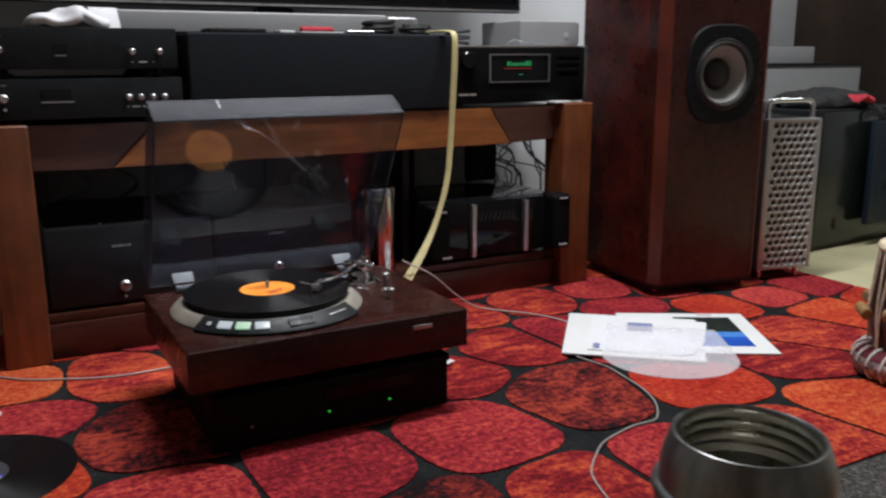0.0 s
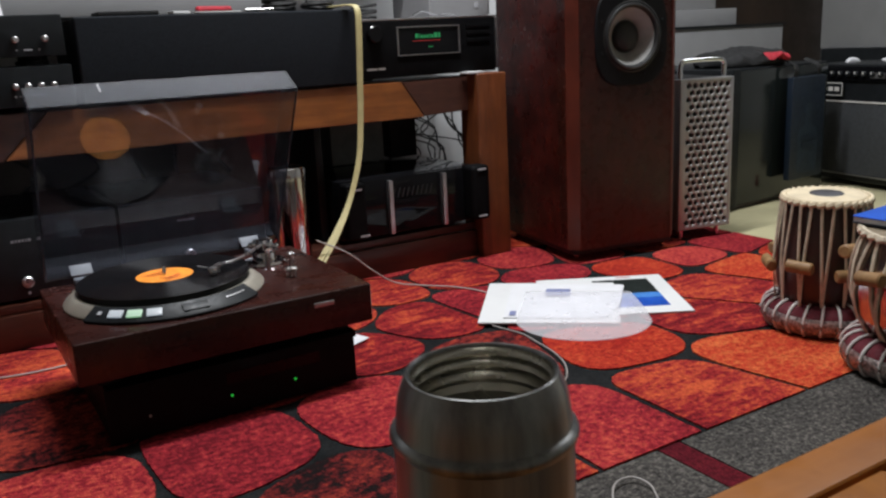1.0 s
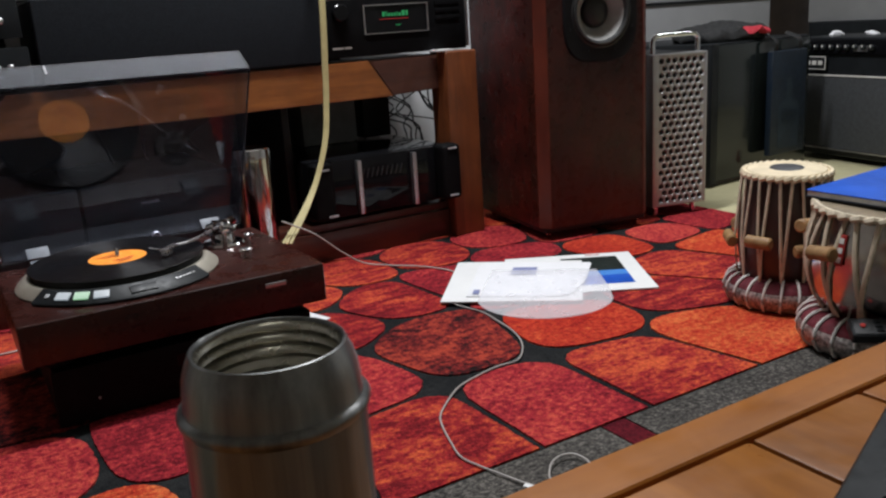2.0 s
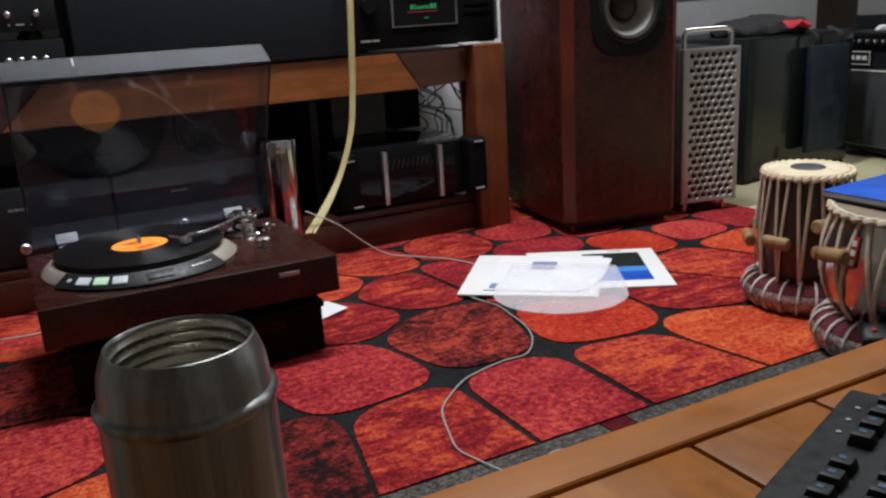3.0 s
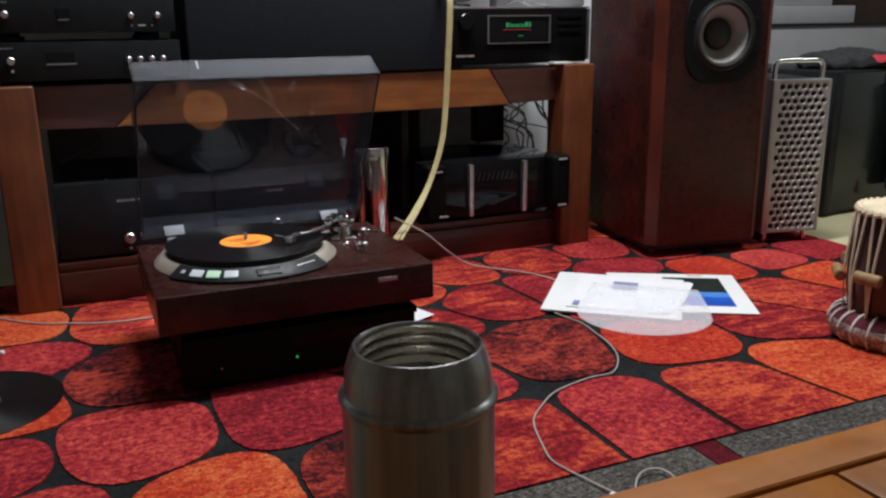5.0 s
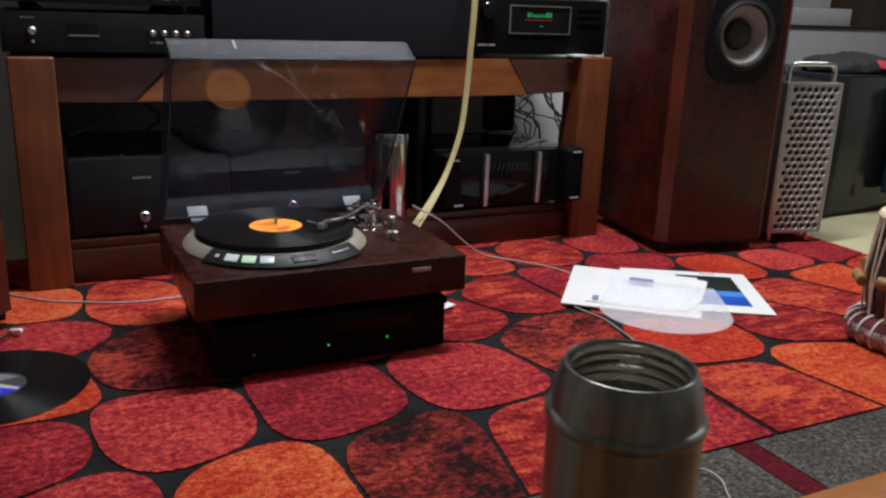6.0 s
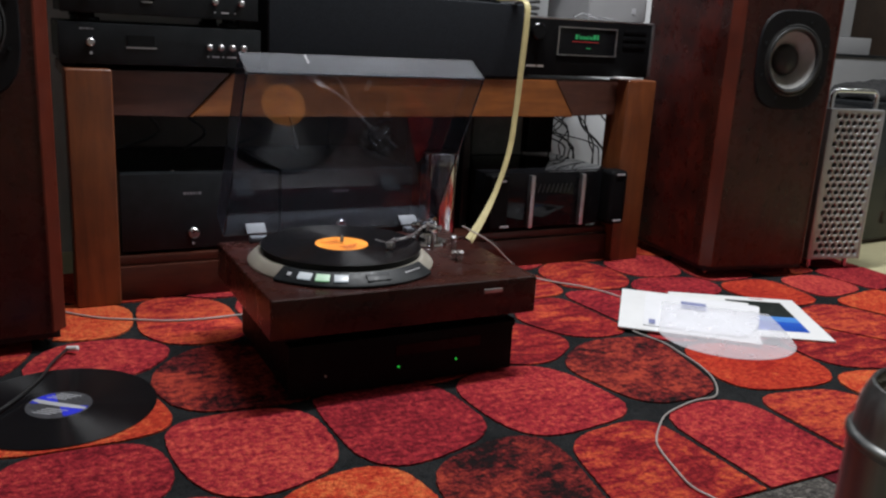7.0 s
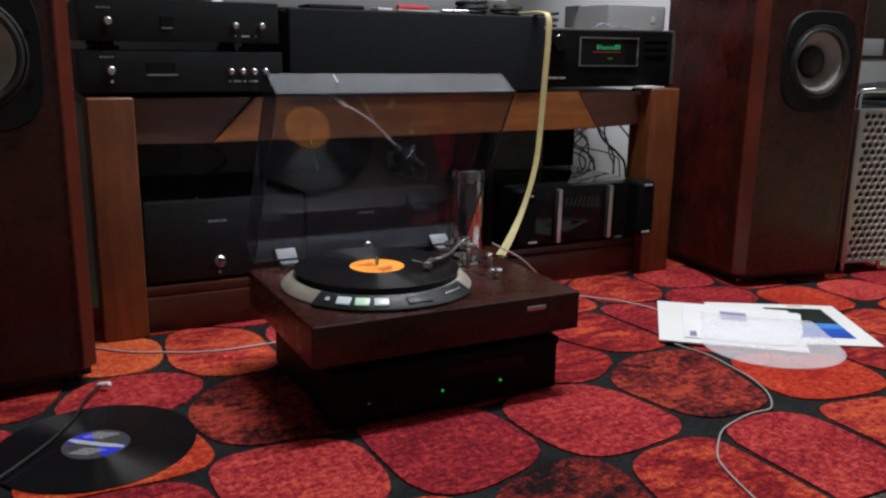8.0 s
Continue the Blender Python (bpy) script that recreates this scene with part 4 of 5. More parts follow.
part("spindle", turned(bm_lathe([(0.0034, 0.0286), (0.0034, 0.046), (0.002, 0.049), (0, 0.0495)], 20), pose(PX, PY, 0.0904)), CHROME, tt, "thin steel spindle")
play = record(pose(0.435, 1.483, TZ + 0.0904 + 0.0298, 0, 0, 20), "black vinyl record with orange label playing on the turntable", ORANGELABEL)
for k in range(5):
    part("lettering", bm_box(-0.03 + 0.002 * k, 0.012 - 0.003 * k, 0.024 - 0.0045 * k, 0.0262 - 0.0045 * k, 0.0022, 0.0024), plain("dark_orange_print", (0.42, 0.08, 0.01), 0.5), play, smooth=False)
    part("lettering", bm_box(-0.02 + 0.003 * (k % 2), 0.022 - 0.004 * k, -0.018 - 0.0045 * k, -0.0162 - 0.0045 * k, 0.0022, 0.0024), REDTAPE, play, smooth=False)

# tonearm
AX, AY = 0.651 - TX, 1.562 - TY
HX, HY = 0.509 - TX, 1.420 - TY
part("tonearm_base", turned(bm_lathe([(0, 0), (0.042, 0), (0.043, 0.002), (0.040, 0.006), (0.024, 0.007), (0.023, 0.02), (0.020, 0.024), (0, 0.025)], 40), pose(AX, AY, 0.0902)), CHROME, tt, "chrome tonearm base")
part("gimbal", bm_join(turned(bm_cyl(0.012, -0.022, 0.022, 24, 0.003), pose(AX, AY, 0.1265, 0, 90, -46)), turned(bm_cyl(0.016, 0.025, 0.047, 24, 0.005), pose(AX, AY, 0.0902)), turned(bm_cyl(0.007, -0.034, 0.034, 20, 0.003), pose(AX, AY, 0.124, 90, 0, 44))), CHROME, tt, "chrome gimbal")
dirv = Vector((HX - AX, HY - AY, 0)).normalized()
part("counterweight", turned(bm_cyl(0.0105, 0.018, 0.046, 28, 0.003), pose(AX, AY, 0.1280) @ Vector((-dirv.x, -dirv.y, -0.02)).to_track_quat("Z", "Y").to_matrix().to_4x4()), CHROME, tt, "chrome counterweight")
side = Vector((-dirv.y, dirv.x, 0))
A3, H3 = Vector((AX, AY, 0.1285)), Vector((HX, HY, 0.1345))
arm_pts = [A3, A3.lerp(H3, 0.25) + side * 0.004, A3.lerp(H3, 0.5) + side * 0.010, A3.lerp(H3, 0.72) + side * 0.008, H3 - dirv * 0.028]
part("arm_tube", bm_sweep(spline(arm_pts, 8), 0.0030, seg=12), KNOB, tt, "curved chrome arm tube")
hs_dir = pose(HX, HY, 0.1320, 0, 0, math.degrees(math.atan2(dirv.y, dirv.x)))
shell = part("headshell", turned(bm_box(-0.030, 0.014, -0.0065, 0.0065, 0.002, 0.0055, 0.0012), hs_dir), KNOB, tt, "silver headshell")
part("cartridge", turned(bm_box(-0.010, 0.011, -0.0055, 0.0055, -0.0075, 0.0018, 0.0012), hs_dir), KNOB, shell, "grey cartridge")
part("finger_lift", turned(bm_sweep([(0.008, -0.009, 0.005), (0.010, -0.018, 0.006), (0.014, -0.026, 0.009)], 0.0012, seg=6), hs_dir), ALU, shell)
part("arm_rest", bm_join(turned(bm_cyl(0.004, 0.09, 0.128, 16), pose(AX - 0.012, AY - 0.055, 0)), turned(bm_box(-0.010, 0.010, -0.003, 0.003, 0.124, 0.132, 0.001), pose(AX - 0.012, AY - 0.055, 0, 0, 0, 30))), CHROME, tt)
for dx, dy, h in ((0.032, -0.062, 0.022), (0.004, -0.145, 0.014), (-0.002, -0.135, 0.012)):
    lever = part("cue_post", turned(bm_cyl(0.0055, 0.0902, 0.0902 + h, 16, 0.001), pose(AX + dx, AY + dy, 0)), CHROME, tt)
    part("cue_cap", turned(bm_cyl(0.008, 0.0902 + h, 0.0902 + h + 0.006, 16, 0.002), pose(AX + dx, AY + dy, 0)), KNOB, lever)
part("cue_lever", bm_sweep([(AX + 0.032, AY - 0.062, 0.115), (AX + 0.040, AY - 0.10, 0.120), (AX + 0.042, AY - 0.115, 0.118)], 0.002, seg=8), CHROME, tt)

# smoked lid, opened about the rear hinge
LID_OPEN, LH, LD, TH = 60.5, 0.066, 0.386, 0.0035
lx0, lx1 = 0.257 - TX, 0.7265 - TX


def lid_mesh():
    w0, w1 = lx0, lx1
    outer = bm_box(w0, w1, -LD, 0.0, 0.0, LH, 0.0008, 1)
    bmesh.ops.delete(outer, geom=[f for f in outer.faces if f.normal.z < -0.9], context="FACES")
    bmesh.ops.solidify(outer, geom=list(outer.faces), thickness=TH)
    bmesh.ops.recalc_face_normals(outer, faces=outer.faces)
    return outer


lid = part("dust_cover", lid_mesh(), ACRYLIC, tt, "open smoked acrylic dust cover", pose(0, 1.680 - TY, 0.098, -LID_OPEN, 0, 0))
lid.visible_shadow = False
part("lid_tick", bm_box(-0.120, -0.117, -LD - 0.0012, -LD - 0.0002, 0.035, 0.060), SILVERPRINT, lid)
for hx in (0.323 - TX, 0.662 - TX):
    hinge = part("hinge", bm_join(turned(bm_box(-0.020, 0.020, -0.003, 0.0015, 0.000, 0.025, 0.001), pose(hx, 1.672 - TY, 0.102, -48)), bm_box(hx - 0.018, hx + 0.018, 1.645 - TY, 1.668 - TY, 0.0902, 0.101, 0.002)), HINGE, tt, "grey lid hinge")
solid("white_note", turned(bm_prism([(-0.03, -0.02), (0.035, -0.03), (0.03, 0.035), (-0.02, 0.03)], 0, 0.0015), pose(0.79, 1.50, 0.004, 4, -8, 20)), PAPER, "crumpled white paper beside the turntable", "paper")

# chrome canister between the turntable and the cabinet
solid("chrome_canister", bm_lathe([(0, 0), (0.043, 0), (0.046, 0.003), (0.0465, 0.30), (0.0465, 0.322), (0.045, 0.328), (0.042, 0.3305), (0.040, 0.3295), (0.0, 0.3285)], 64), POLISHED, "tall polished chrome canister behind the turntable", "canister", pose(0.832, 1.876, 0.0))

# ---- record sleeves on the carpet ----


def card(name, corner, deg, w, h, z, thick, mat, label, category):
    s = thing(name, label, category, pose(corner[0], corner[1], z, 0, 0, deg))
    part("card", bm_box(0, w, 0, h, 0, thick, 0.0008), mat, s)
    return s


j2 = card("record_jacket", (1.213, 1.342), -30.5, 0.312, 0.295, 0.001, 0.004, WHITE, "white record jacket with a blue and black picture", "record jacket")
part("picture", bm_box(0.135, 0.272, 0.045, 0.145, 0.0042, 0.0046), BLUE, j2, "blue lower half of the picture")
part("picture_band", bm_box(0.135, 0.272, 0.108, 0.1452, 0.0047, 0.0050), plain("azure_print", (0.06, 0.22, 0.60), 0.4, 0.0, 0.2, 14), j2, "paler blue band")
part("picture", bm_box(0.135, 0.272, 0.1455, 0.262, 0.0042, 0.0046), DARKPRINT, j2, "near-black upper half of the picture")
text_bars_y = part("lettering", bm_box(0.20, 0.235, 0.279, 0.284, 0.0042, 0.0044), REDTAPE, j2, smooth=False)
part("figure_mark", bm_box(0.146, 0.152, 0.130, 0.152, 0.0047, 0.005), DARKPRINT, j2)
j1 = card("record_jacket", (1.060, 1.412), -40.0, 0.305, 0.300, 0.0055, 0.004, WHITE, "plain white record jacket under a paper sleeve", "record jacket")
inner = thing("paper_sleeve", "creased white inner sleeve with a lilac sticker", "record sleeve", pose(1.118, 1.398, 0.0100, 0, 0, -41))


def creased(poly, thick, amount):
    bm = bm_prism(poly, 0, thick)
    bmesh.ops.triangulate(bm, faces=bm.faces)
    bmesh.ops.subdivide_edges(bm, edges=bm.edges, cuts=5, use_grid_fill=True)
    for v in bm.verts:
        if v.co.z > thick * 0.5:
            v.co.z += amount * (0.5 + 0.5 * noise.noise(Vector((v.co.x * 14, v.co.y * 26, 1.7))))
    return bm


part("sheet", creased([(0, 0.0), (0.20, 0.0), (0.225, 0.012), (0.255, 0.10), (0.27, 0.245), (0.262, 0.252), (0.02, 0.255), (0.0, 0.24)], 0.001, 0.0022), PAPER, inner)
part("sticker", bm_box(0.085, 0.143, 0.150, 0.205, 0.0045, 0.0052), LILAC, inner, "lilac-blue sticker")
part("sticker", bm_box(0.012, 0.026, 0.010, 0.040, 0.0035, 0.0040), LILAC, inner, "small blue tab")
poly = [(-0.115, 0.21), (-0.135, 0.05)] + [(-0.140 * math.cos(math.pi * k / 28), -0.128 * math.sin(math.pi * k / 28)) for k in range(29)] + [(0.140, 0.06), (0.125, 0.19)]
psl = thing("plastic_sleeve", "translucent round-bottomed plastic sleeve on the jackets", "record sleeve", pose(1.224, 1.256, 0.0205, 0, 0, -36))
ps = part("film", creased(poly, 0.0006, 0.002), POLY, psl)
ps.visible_shadow = False
part("seam", bm_sweep([(-0.141 * math.cos(math.pi * k / 28), -0.129 * math.sin(math.pi * k / 28), 0.001) for k in range(29)], 0.0007, seg=5), POLY, psl, "welded round seam")

# leads on the carpet
lead = [(0.86, 1.79, 0.16), (0.93, 1.77, 0.12), (1.00, 1.78, 0.060), (1.06, 1.785, 0.018), (1.12, 1.762, 0.004), (1.172, 1.70, 0.004), (1.204, 1.635, 0.004), (1.215, 1.58, 0.004)]
solid("white_lead", bm_sweep(spline(lead, 8), 0.0019), CABLEGREY, "thin pale grey lead from the turntable", "cable")
lead2 = [(1.083, 1.39, 0.004), (1.09, 1.366, 0.003), (1.102, 1.31, 0.003), (1.096, 1.251, 0.003), (1.085, 1.18, 0.003), (1.058, 1.114, 0.003), (1.010, 1.061, 0.003), (0.962, 1.058, 0.003), (0.919, 1.049, 0.003), (0.865, 1.03, 0.003), (0.820, 0.995, 0.003), (0.785, 0.96, 0.003), (0.768, 0.928, 0.003), (0.752, 0.88, 0.003), (0.739, 0.831, 0.003), (0.745, 0.795, 0.003), (0.763, 0.735, 0.003), (0.785, 0.66, 0.003), (0.80, 0.5, 0.003)]
solid("white_lead", bm_sweep(spline(lead2, 6), 0.0015), CABLEGREY, "pale grey lead winding over the carpet", "cable")
plug = thing("lead_plug", "small white plug on the lead at the carpet border", "plug", pose(0.764, 0.697, 0.003, 0, 0, -62))
part("plug_body", bm_box(-0.012, 0.012, -0.0042, 0.0042, 0.0, 0.0075, 0.0015), WHITE, plug)
part("plug_tip", turned(bm_cyl(0.0024, 0.0, 0.009, 12), pose(0.012, 0, 0.0038, 0, 90)), ALU, plug)
solid("cable_loop", bm_sweep(spline([(0.79, 0.60, 0.003), (0.795, 0.69, 0.004), (0.815, 0.725, 0.006), (0.84, 0.740, 0.007), (0.864, 0.735, 0.006), (0.868, 0.708, 0.005), (0.85, 0.675, 0.004), (0.82, 0.62, 0.003)], 8), 0.0015), CABLEGREY, "loop of pale grey lead on the grey border", "cable")
solid("white_lead", bm_sweep(spline([(-0.10, 1.95, 0.004), (-0.03, 1.875, 0.003), (0.03, 1.82, 0.003), (0.105, 1.783, 0.003), (0.16, 1.76, 0.003), (0.22, 1.750, 0.003), (0.31, 1.752, 0.003), (0.42, 1.76, 0.003)], 8), 0.0020), CABLEGREY, "pale grey lead behind the turntable", "cable")


# ---- perforated metal tower ----
def perforated_tower():
    t = thing("metal_tower", "silver perforated metal tower with rounded top handles", "computer tower", pose(2.030, 1.640, 0.0, 0, 0, -12))
    w, h0, h1, d = 0.085, 0.030, 0.466, 0.40
    cols, rows = 7, 21
    sx, sz = 2 * (w - 0.008) / cols, (h1 - h0 - 0.02) / rows
    verts, faces = [], []

    def hole_cell(cx, cz, a, b, r):
        i0 = len(verts)
        corner = [(-a, -b), (0, -b), (a, -b), (a, 0), (a, b), (0, b), (-a, b), (-a, 0)]
        for x, z in corner:
            verts.append((cx + x, 0.0, cz + z))
        for depth, rr in ((0.0, r * 1.12), (0.003, r * 0.86), (0.012, r * 0.86)):
            for x, z in corner:
                an = math.atan2(z, x)
                verts.append((cx + rr * math.cos(an), depth, cz + rr * math.sin(an)))
        for k in range(8):
            j = (k + 1) % 8
            for ring in (0, 8, 16):
                faces.append((i0 + ring + k, i0 + ring + j, i0 + ring + 8 + j, i0 + ring + 8 + k))
    for r in range(rows):
        for c in range(cols - (r % 2)):
            cx = -w + 0.008 + sx * (c + 0.5 + 0.5 * (r % 2))
            hole_cell(cx, h0 + 0.010 + sz * (r + 0.5), sx / 2, sz / 2, min(sx, sz) * 0.43)
    me = bpy.data.meshes.new("grille")
    me.from_pydata(verts, [], faces)
    me.materials.append(PALEALU)
    g = new("grille", me)
    g.parent = t
    tagged(g, "silver plate with staggered round holes", kind="stuff")
    part("frame_side", bm_box(-w - 0.012, -w + 0.0078, -0.004, 0.03, h0, h1, 0.003), PALEALU, t)
    part("frame_side", bm_box(w - 0.0078, w, -0.002, 0.03, h0, h1, 0.002), PALEALU, t)
    part("frame_top", bm_box(-w + 0.008, w - 0.008, -0.001, 0.03, h1 - 0.0098, h1, 0.002), PALEALU, t)
    part("frame_bottom", bm_box(-w + 0.008, w - 0.008, -0.001, 0.03, h0, h0 + 0.0098, 0.002), PALEALU, t)
    half = [r for r in range(rows) if r % 2]
    part("half_hole_strip", bm_join(*[bm_box(x0, x1, 0.0, 0.004, h0 + 0.010 + sz * r, h0 + 0.010 + sz * (r + 1)) for r in half for x0, x1 in ((-w + 0.008, -w + 0.008 + sx / 2), (w - 0.008 - sx / 2, w - 0.008))]), PALEALU, t)["kind"] = "stuff"
    part("inner_case", bm_box(-w + 0.002, w - 0.002, 0.0305, d, h0 + 0.002, h1 - 0.001, 0.003), BLACK, t, "dark inner casing")
    for y in (0.022, d - 0.04):
        arch = [(-w + 0.004, y, h1 - 0.02), (-w + 0.004, y, h1 + 0.030), (-w + 0.008, y, h1 + 0.042), (-w + 0.020, y, h1 + 0.049), (0.0, y, h1 + 0.050), (w - 0.034, y, h1 + 0.049), (w - 0.022, y, h1 + 0.042), (w - 0.018, y, h1 + 0.030), (w - 0.018, y, h1 - 0.02)]
        part("handle", bm_sweep(spline(arch, 5), 0.0075, seg=12, up=(0, 1, 0.01)), CHROME, t, "rounded steel handle")
    for fx in (-w + 0.012, w - 0.03):
        for fy in (0.02, d - 0.04):
            part("foot", turned(bm_cyl(0.008, 0.0, h0 + 0.001, 14), pose(fx, fy, 0)), CHROME, t)
    return t


perforated_tower()


# ---- tabla pair ----
def ring_cushion(parent, r, tube):
    seg, ring = 64, 20
    part("cushion", bm_lathe([(r + tube * math.cos(a), tube * 0.92 + tube * 0.92 * math.sin(a)) for a in [math.pi * k / 10 - 0.9 for k in range(0, 21)]], seg), VELVET, parent, "wine red padded ring")
    part("braid_band", bm_lathe([((r + (tube + 0.0018) * math.cos(a)), tube * 0.92 + (tube + 0.0018) * 0.92 * math.sin(a)) for a in [-1.15 + 0.14 * k for k in range(12)]], seg), SEQUIN, parent, "silver sequinned band")
    for k in range(22):
        a = 2 * math.pi * k / 22
        loop = []
        for j in range(11):
            b = -1.2 + 3.2 * j / 10
            rr = r + (tube + 0.003) * math.cos(b)
            loop.append((rr * math.cos(a + 0.05 * j / 10), rr * math.sin(a + 0.05 * j / 10), max(0.003, tube * 0.92 + (tube + 0.003) * 0.92 * math.sin(b))))
        part("cord", bm_sweep(loop, 0.0028, seg=6), CORD, parent)


def strap_ring(parent, n, r_of, z0, z1, w, twist, mat=STRAP):
    for k in range(n):
        for sgn in (1, -1):
            a = 2 * math.pi * (k + 0.25 * (sgn > 0)) / n
            pts = []
            for j in range(8):
                f = j / 7
                z = z0 + (z1 - z0) * f
                rr = r_of(z) + 0.0035
                an = a + sgn * twist * (f - 0.5)
                pts.append((rr * math.cos(an), rr * math.sin(an), z))
            part("strap", bm_sweep(pts, w * 0.42, 0.0022, seg=6, up=(math.cos(a), math.sin(a), 0.0)), mat, parent)


def tabla(m):
    t = thing("tabla_drum", "small wooden tabla drum with rawhide straps and dowels", "drum", m, "pair of hand drums")

    def r_of(z):
        return 0.1 - 0.018 * max(0, (z - 0.10) / 0.14) if z > 0.10 else 0.085 + 0.015 * z / 0.1
    part("shell", bm_lathe([(0, 0.0), (0.080, 0.0), (0.087, 0.01), (0.100, 0.08), (0.100, 0.11), (0.094, 0.17), (0.084, 0.232), (0.0, 0.232)], 48), DRUMWOOD, t, "dark wooden shell")
    part("head", bm_lathe([(0, 0.2395), (0.070, 0.2392), (0.084, 0.238), (0.088, 0.233), (0.088, 0.228)], 64), SKIN, t, "pale drum skin")
    part("black_spot", bm_lathe([(0, 0.2415), (0.034, 0.2412), (0.037, 0.2396)], 48), GREYLABEL, t, "dark grey centre spot")
    for k in range(34):
        a = 2 * math.pi * k / 34
        part("braid_knot", turned(bm_sweep([(0, -0.012, 0), (0.003, 0, 0.004), (0, 0.012, 0.001)], 0.0055, 0.006, 6), pose(0.091 * math.cos(a), 0.091 * math.sin(a), 0.2295, 0, 0, math.degrees(a) + 18)), SKIN, t)
    strap_ring(t, 13, lambda z: 0.091 + 0.012 * (1 - abs(z - 0.11) / 0.13), 0.012, 0.230, 0.0085, 0.14)
    for k in range(7):
        a = 2 * math.pi * k / 7 + 0.3
        part("dowel", turned(bm_cyl(0.0125, -0.030, 0.030, 16, 0.003), pose(0.118 * math.cos(a), 0.118 * math.sin(a), 0.098 + 0.012 * (k % 2), 0, 90, math.degrees(a) + 90)), DOWEL, t, "short wooden tuning dowel")
    return t


def baya(m):
    b = thing("baya_drum", "rounded metal bass drum with rawhide straps", "drum", m, "pair of hand drums")
    prof = [(0, 0.0), (0.05, 0.002), (0.085, 0.02), (0.112, 0.065), (0.122, 0.11), (0.120, 0.15), (0.110, 0.19), (0.100, 0.215), (0, 0.215)]
    part("bowl", bm_lathe(prof, 56), COPPER, b, "shiny worn metal bowl")
    # the book's shade on this head is painted into the skin colour
    part("head", bm_lathe([(0, 0.2165), (0.09, 0.2165), (0.102, 0.216), (0.107, 0.213), (0.107, 0.206)], 56), SHADESKIN, b, "drum skin, book's shadow put into its colour")
    for k in range(34):
        a = 2 * math.pi * k / 34
        part("braid_knot", turned(bm_sweep([(0, -0.012, 0), (0.003, 0, 0.004), (0, 0.012, 0.001)], 0.0055, 0.006, 6), pose(0.110 * math.cos(a), 0.110 * math.sin(a), 0.210, 0, 0, math.degrees(a) + 18)), STRAP, b)

    def r_of(z):
        for (r0, z0), (r1, z1) in zip(prof[1:], prof[2:]):
            if z0 <= z <= z1:
                return r0 + (r1 - r0) * (z - z0) / max(1e-6, z1 - z0)
        return 0.1
    strap_ring(b, 13, r_of, 0.03, 0.208, 0.010, 0.2)
    for k in range(5):
        a = 2 * math.pi * k / 5 + 0.45
        part("dowel", turned(bm_cyl(0.0125, -0.026, 0.026, 16, 0.003), pose(0.137 * math.cos(a), 0.137 * math.sin(a), 0.150, 0, 80, math.degrees(a) + 90)), DOWEL, b, "short wooden tuning dowel")
    a = radians(180)
    tape_at = pose(0.1205 * math.cos(a), 0.1205 * math.sin(a), 0.158, 0, 0, math.degrees(a) + 90) @ pose(0, 0, 0, -12)
    tape = part("tape_strip", turned(bm_box(-0.007, 0.007, -0.0012, 0.0012, -0.026, 0.026, 0.001), tape_at), REDTAPE, b, "red tape strip")
    for k in range(3):
        part("lettering", turned(bm_box(-0.004, 0.004, -0.0022, -0.0013, -0.005, 0.004), tape_at @ pose(0, 0, 0.016 - 0.016 * k)), CORD, tape, smooth=False)
    return b


TB = (1.610, 0.976)
r1 = thing("drum_ring", "wine red padded drum ring with white cords and silver braid", "drum cushion", pose(TB[0] + 0.010, TB[1] - 0.006, 0.0), "drum rings")
ring_cushion(r1, 0.082, 0.034)
tabla(pose(TB[0] + 0.003, TB[1] - 0.002, 0.036, 0.8, -1.2, 20) @ Matrix.Diagonal((0.87, 0.87, 1.0, 1.0)))
BY = (1.539, 0.720)
r2 = thing("drum_ring", "wine red padded drum ring with white cords and silver braid", "drum cushion", pose(BY[0], BY[1], 0.0), "drum rings")
ring_cushion(r2, 0.092, 0.036)
baya(pose(BY[0], BY[1], 0.042, 2, -2, 0))
bk = thing("blue_book", "large book with a bright blue cover on the bass drum", "book", pose(1.617, 0.704, 0.2640, 0.5, -0.5, 3))
part("pages", bm_box(-0.148, 0.148, -0.120, 0.120, 0.001, 0.0095, 0.001), plain("page_edges", (0.56, 0.56, 0.58), 0.7), bk, "grey page block")
part("cover", bm_box(-0.15, 0.15, -0.122, 0.122, 0.010, 0.0118, 0.0006), BLUE, bk, "glossy blue cover")
part("cover", bm_box(-0.15, 0.15, -0.122, 0.122, -0.0012, 0.0008, 0.0006), NAVY, bk)

rc = thing("remote_control", "black remote control with a red button leaning on the drum ring", "remote control", pose(1.464, 0.628, 0.062, 0, 0, -40) @ pose(0, 0, 0, 22))
part("remote_case", bm_box(-0.085, 0.085, -0.022, 0.022, 0.0, 0.018, 0.005, 3), BLACK, rc, "black plastic case")
part("remote_face", bm_box(-0.080, 0.080, -0.018, 0.018, 0.0181, 0.0192, 0.0005), FINGREY, rc, "dark grey key face")
part("power_button", turned(bm_cyl(0.0045, 0.0, 0.003, 16, 0.001), pose(-0.066, 0, 0.0193)), REDTAPE, rc, "red power button")
for kx in range(6):
    for ky in (-0.010, 0.0, 0.010):
        part("remote_key", bm_box(-0.048 + 0.02 * kx, -0.037 + 0.02 * kx, ky - 0.0035, ky + 0.0035, 0.0193, 0.0215, 0.0008), BLACK, rc)

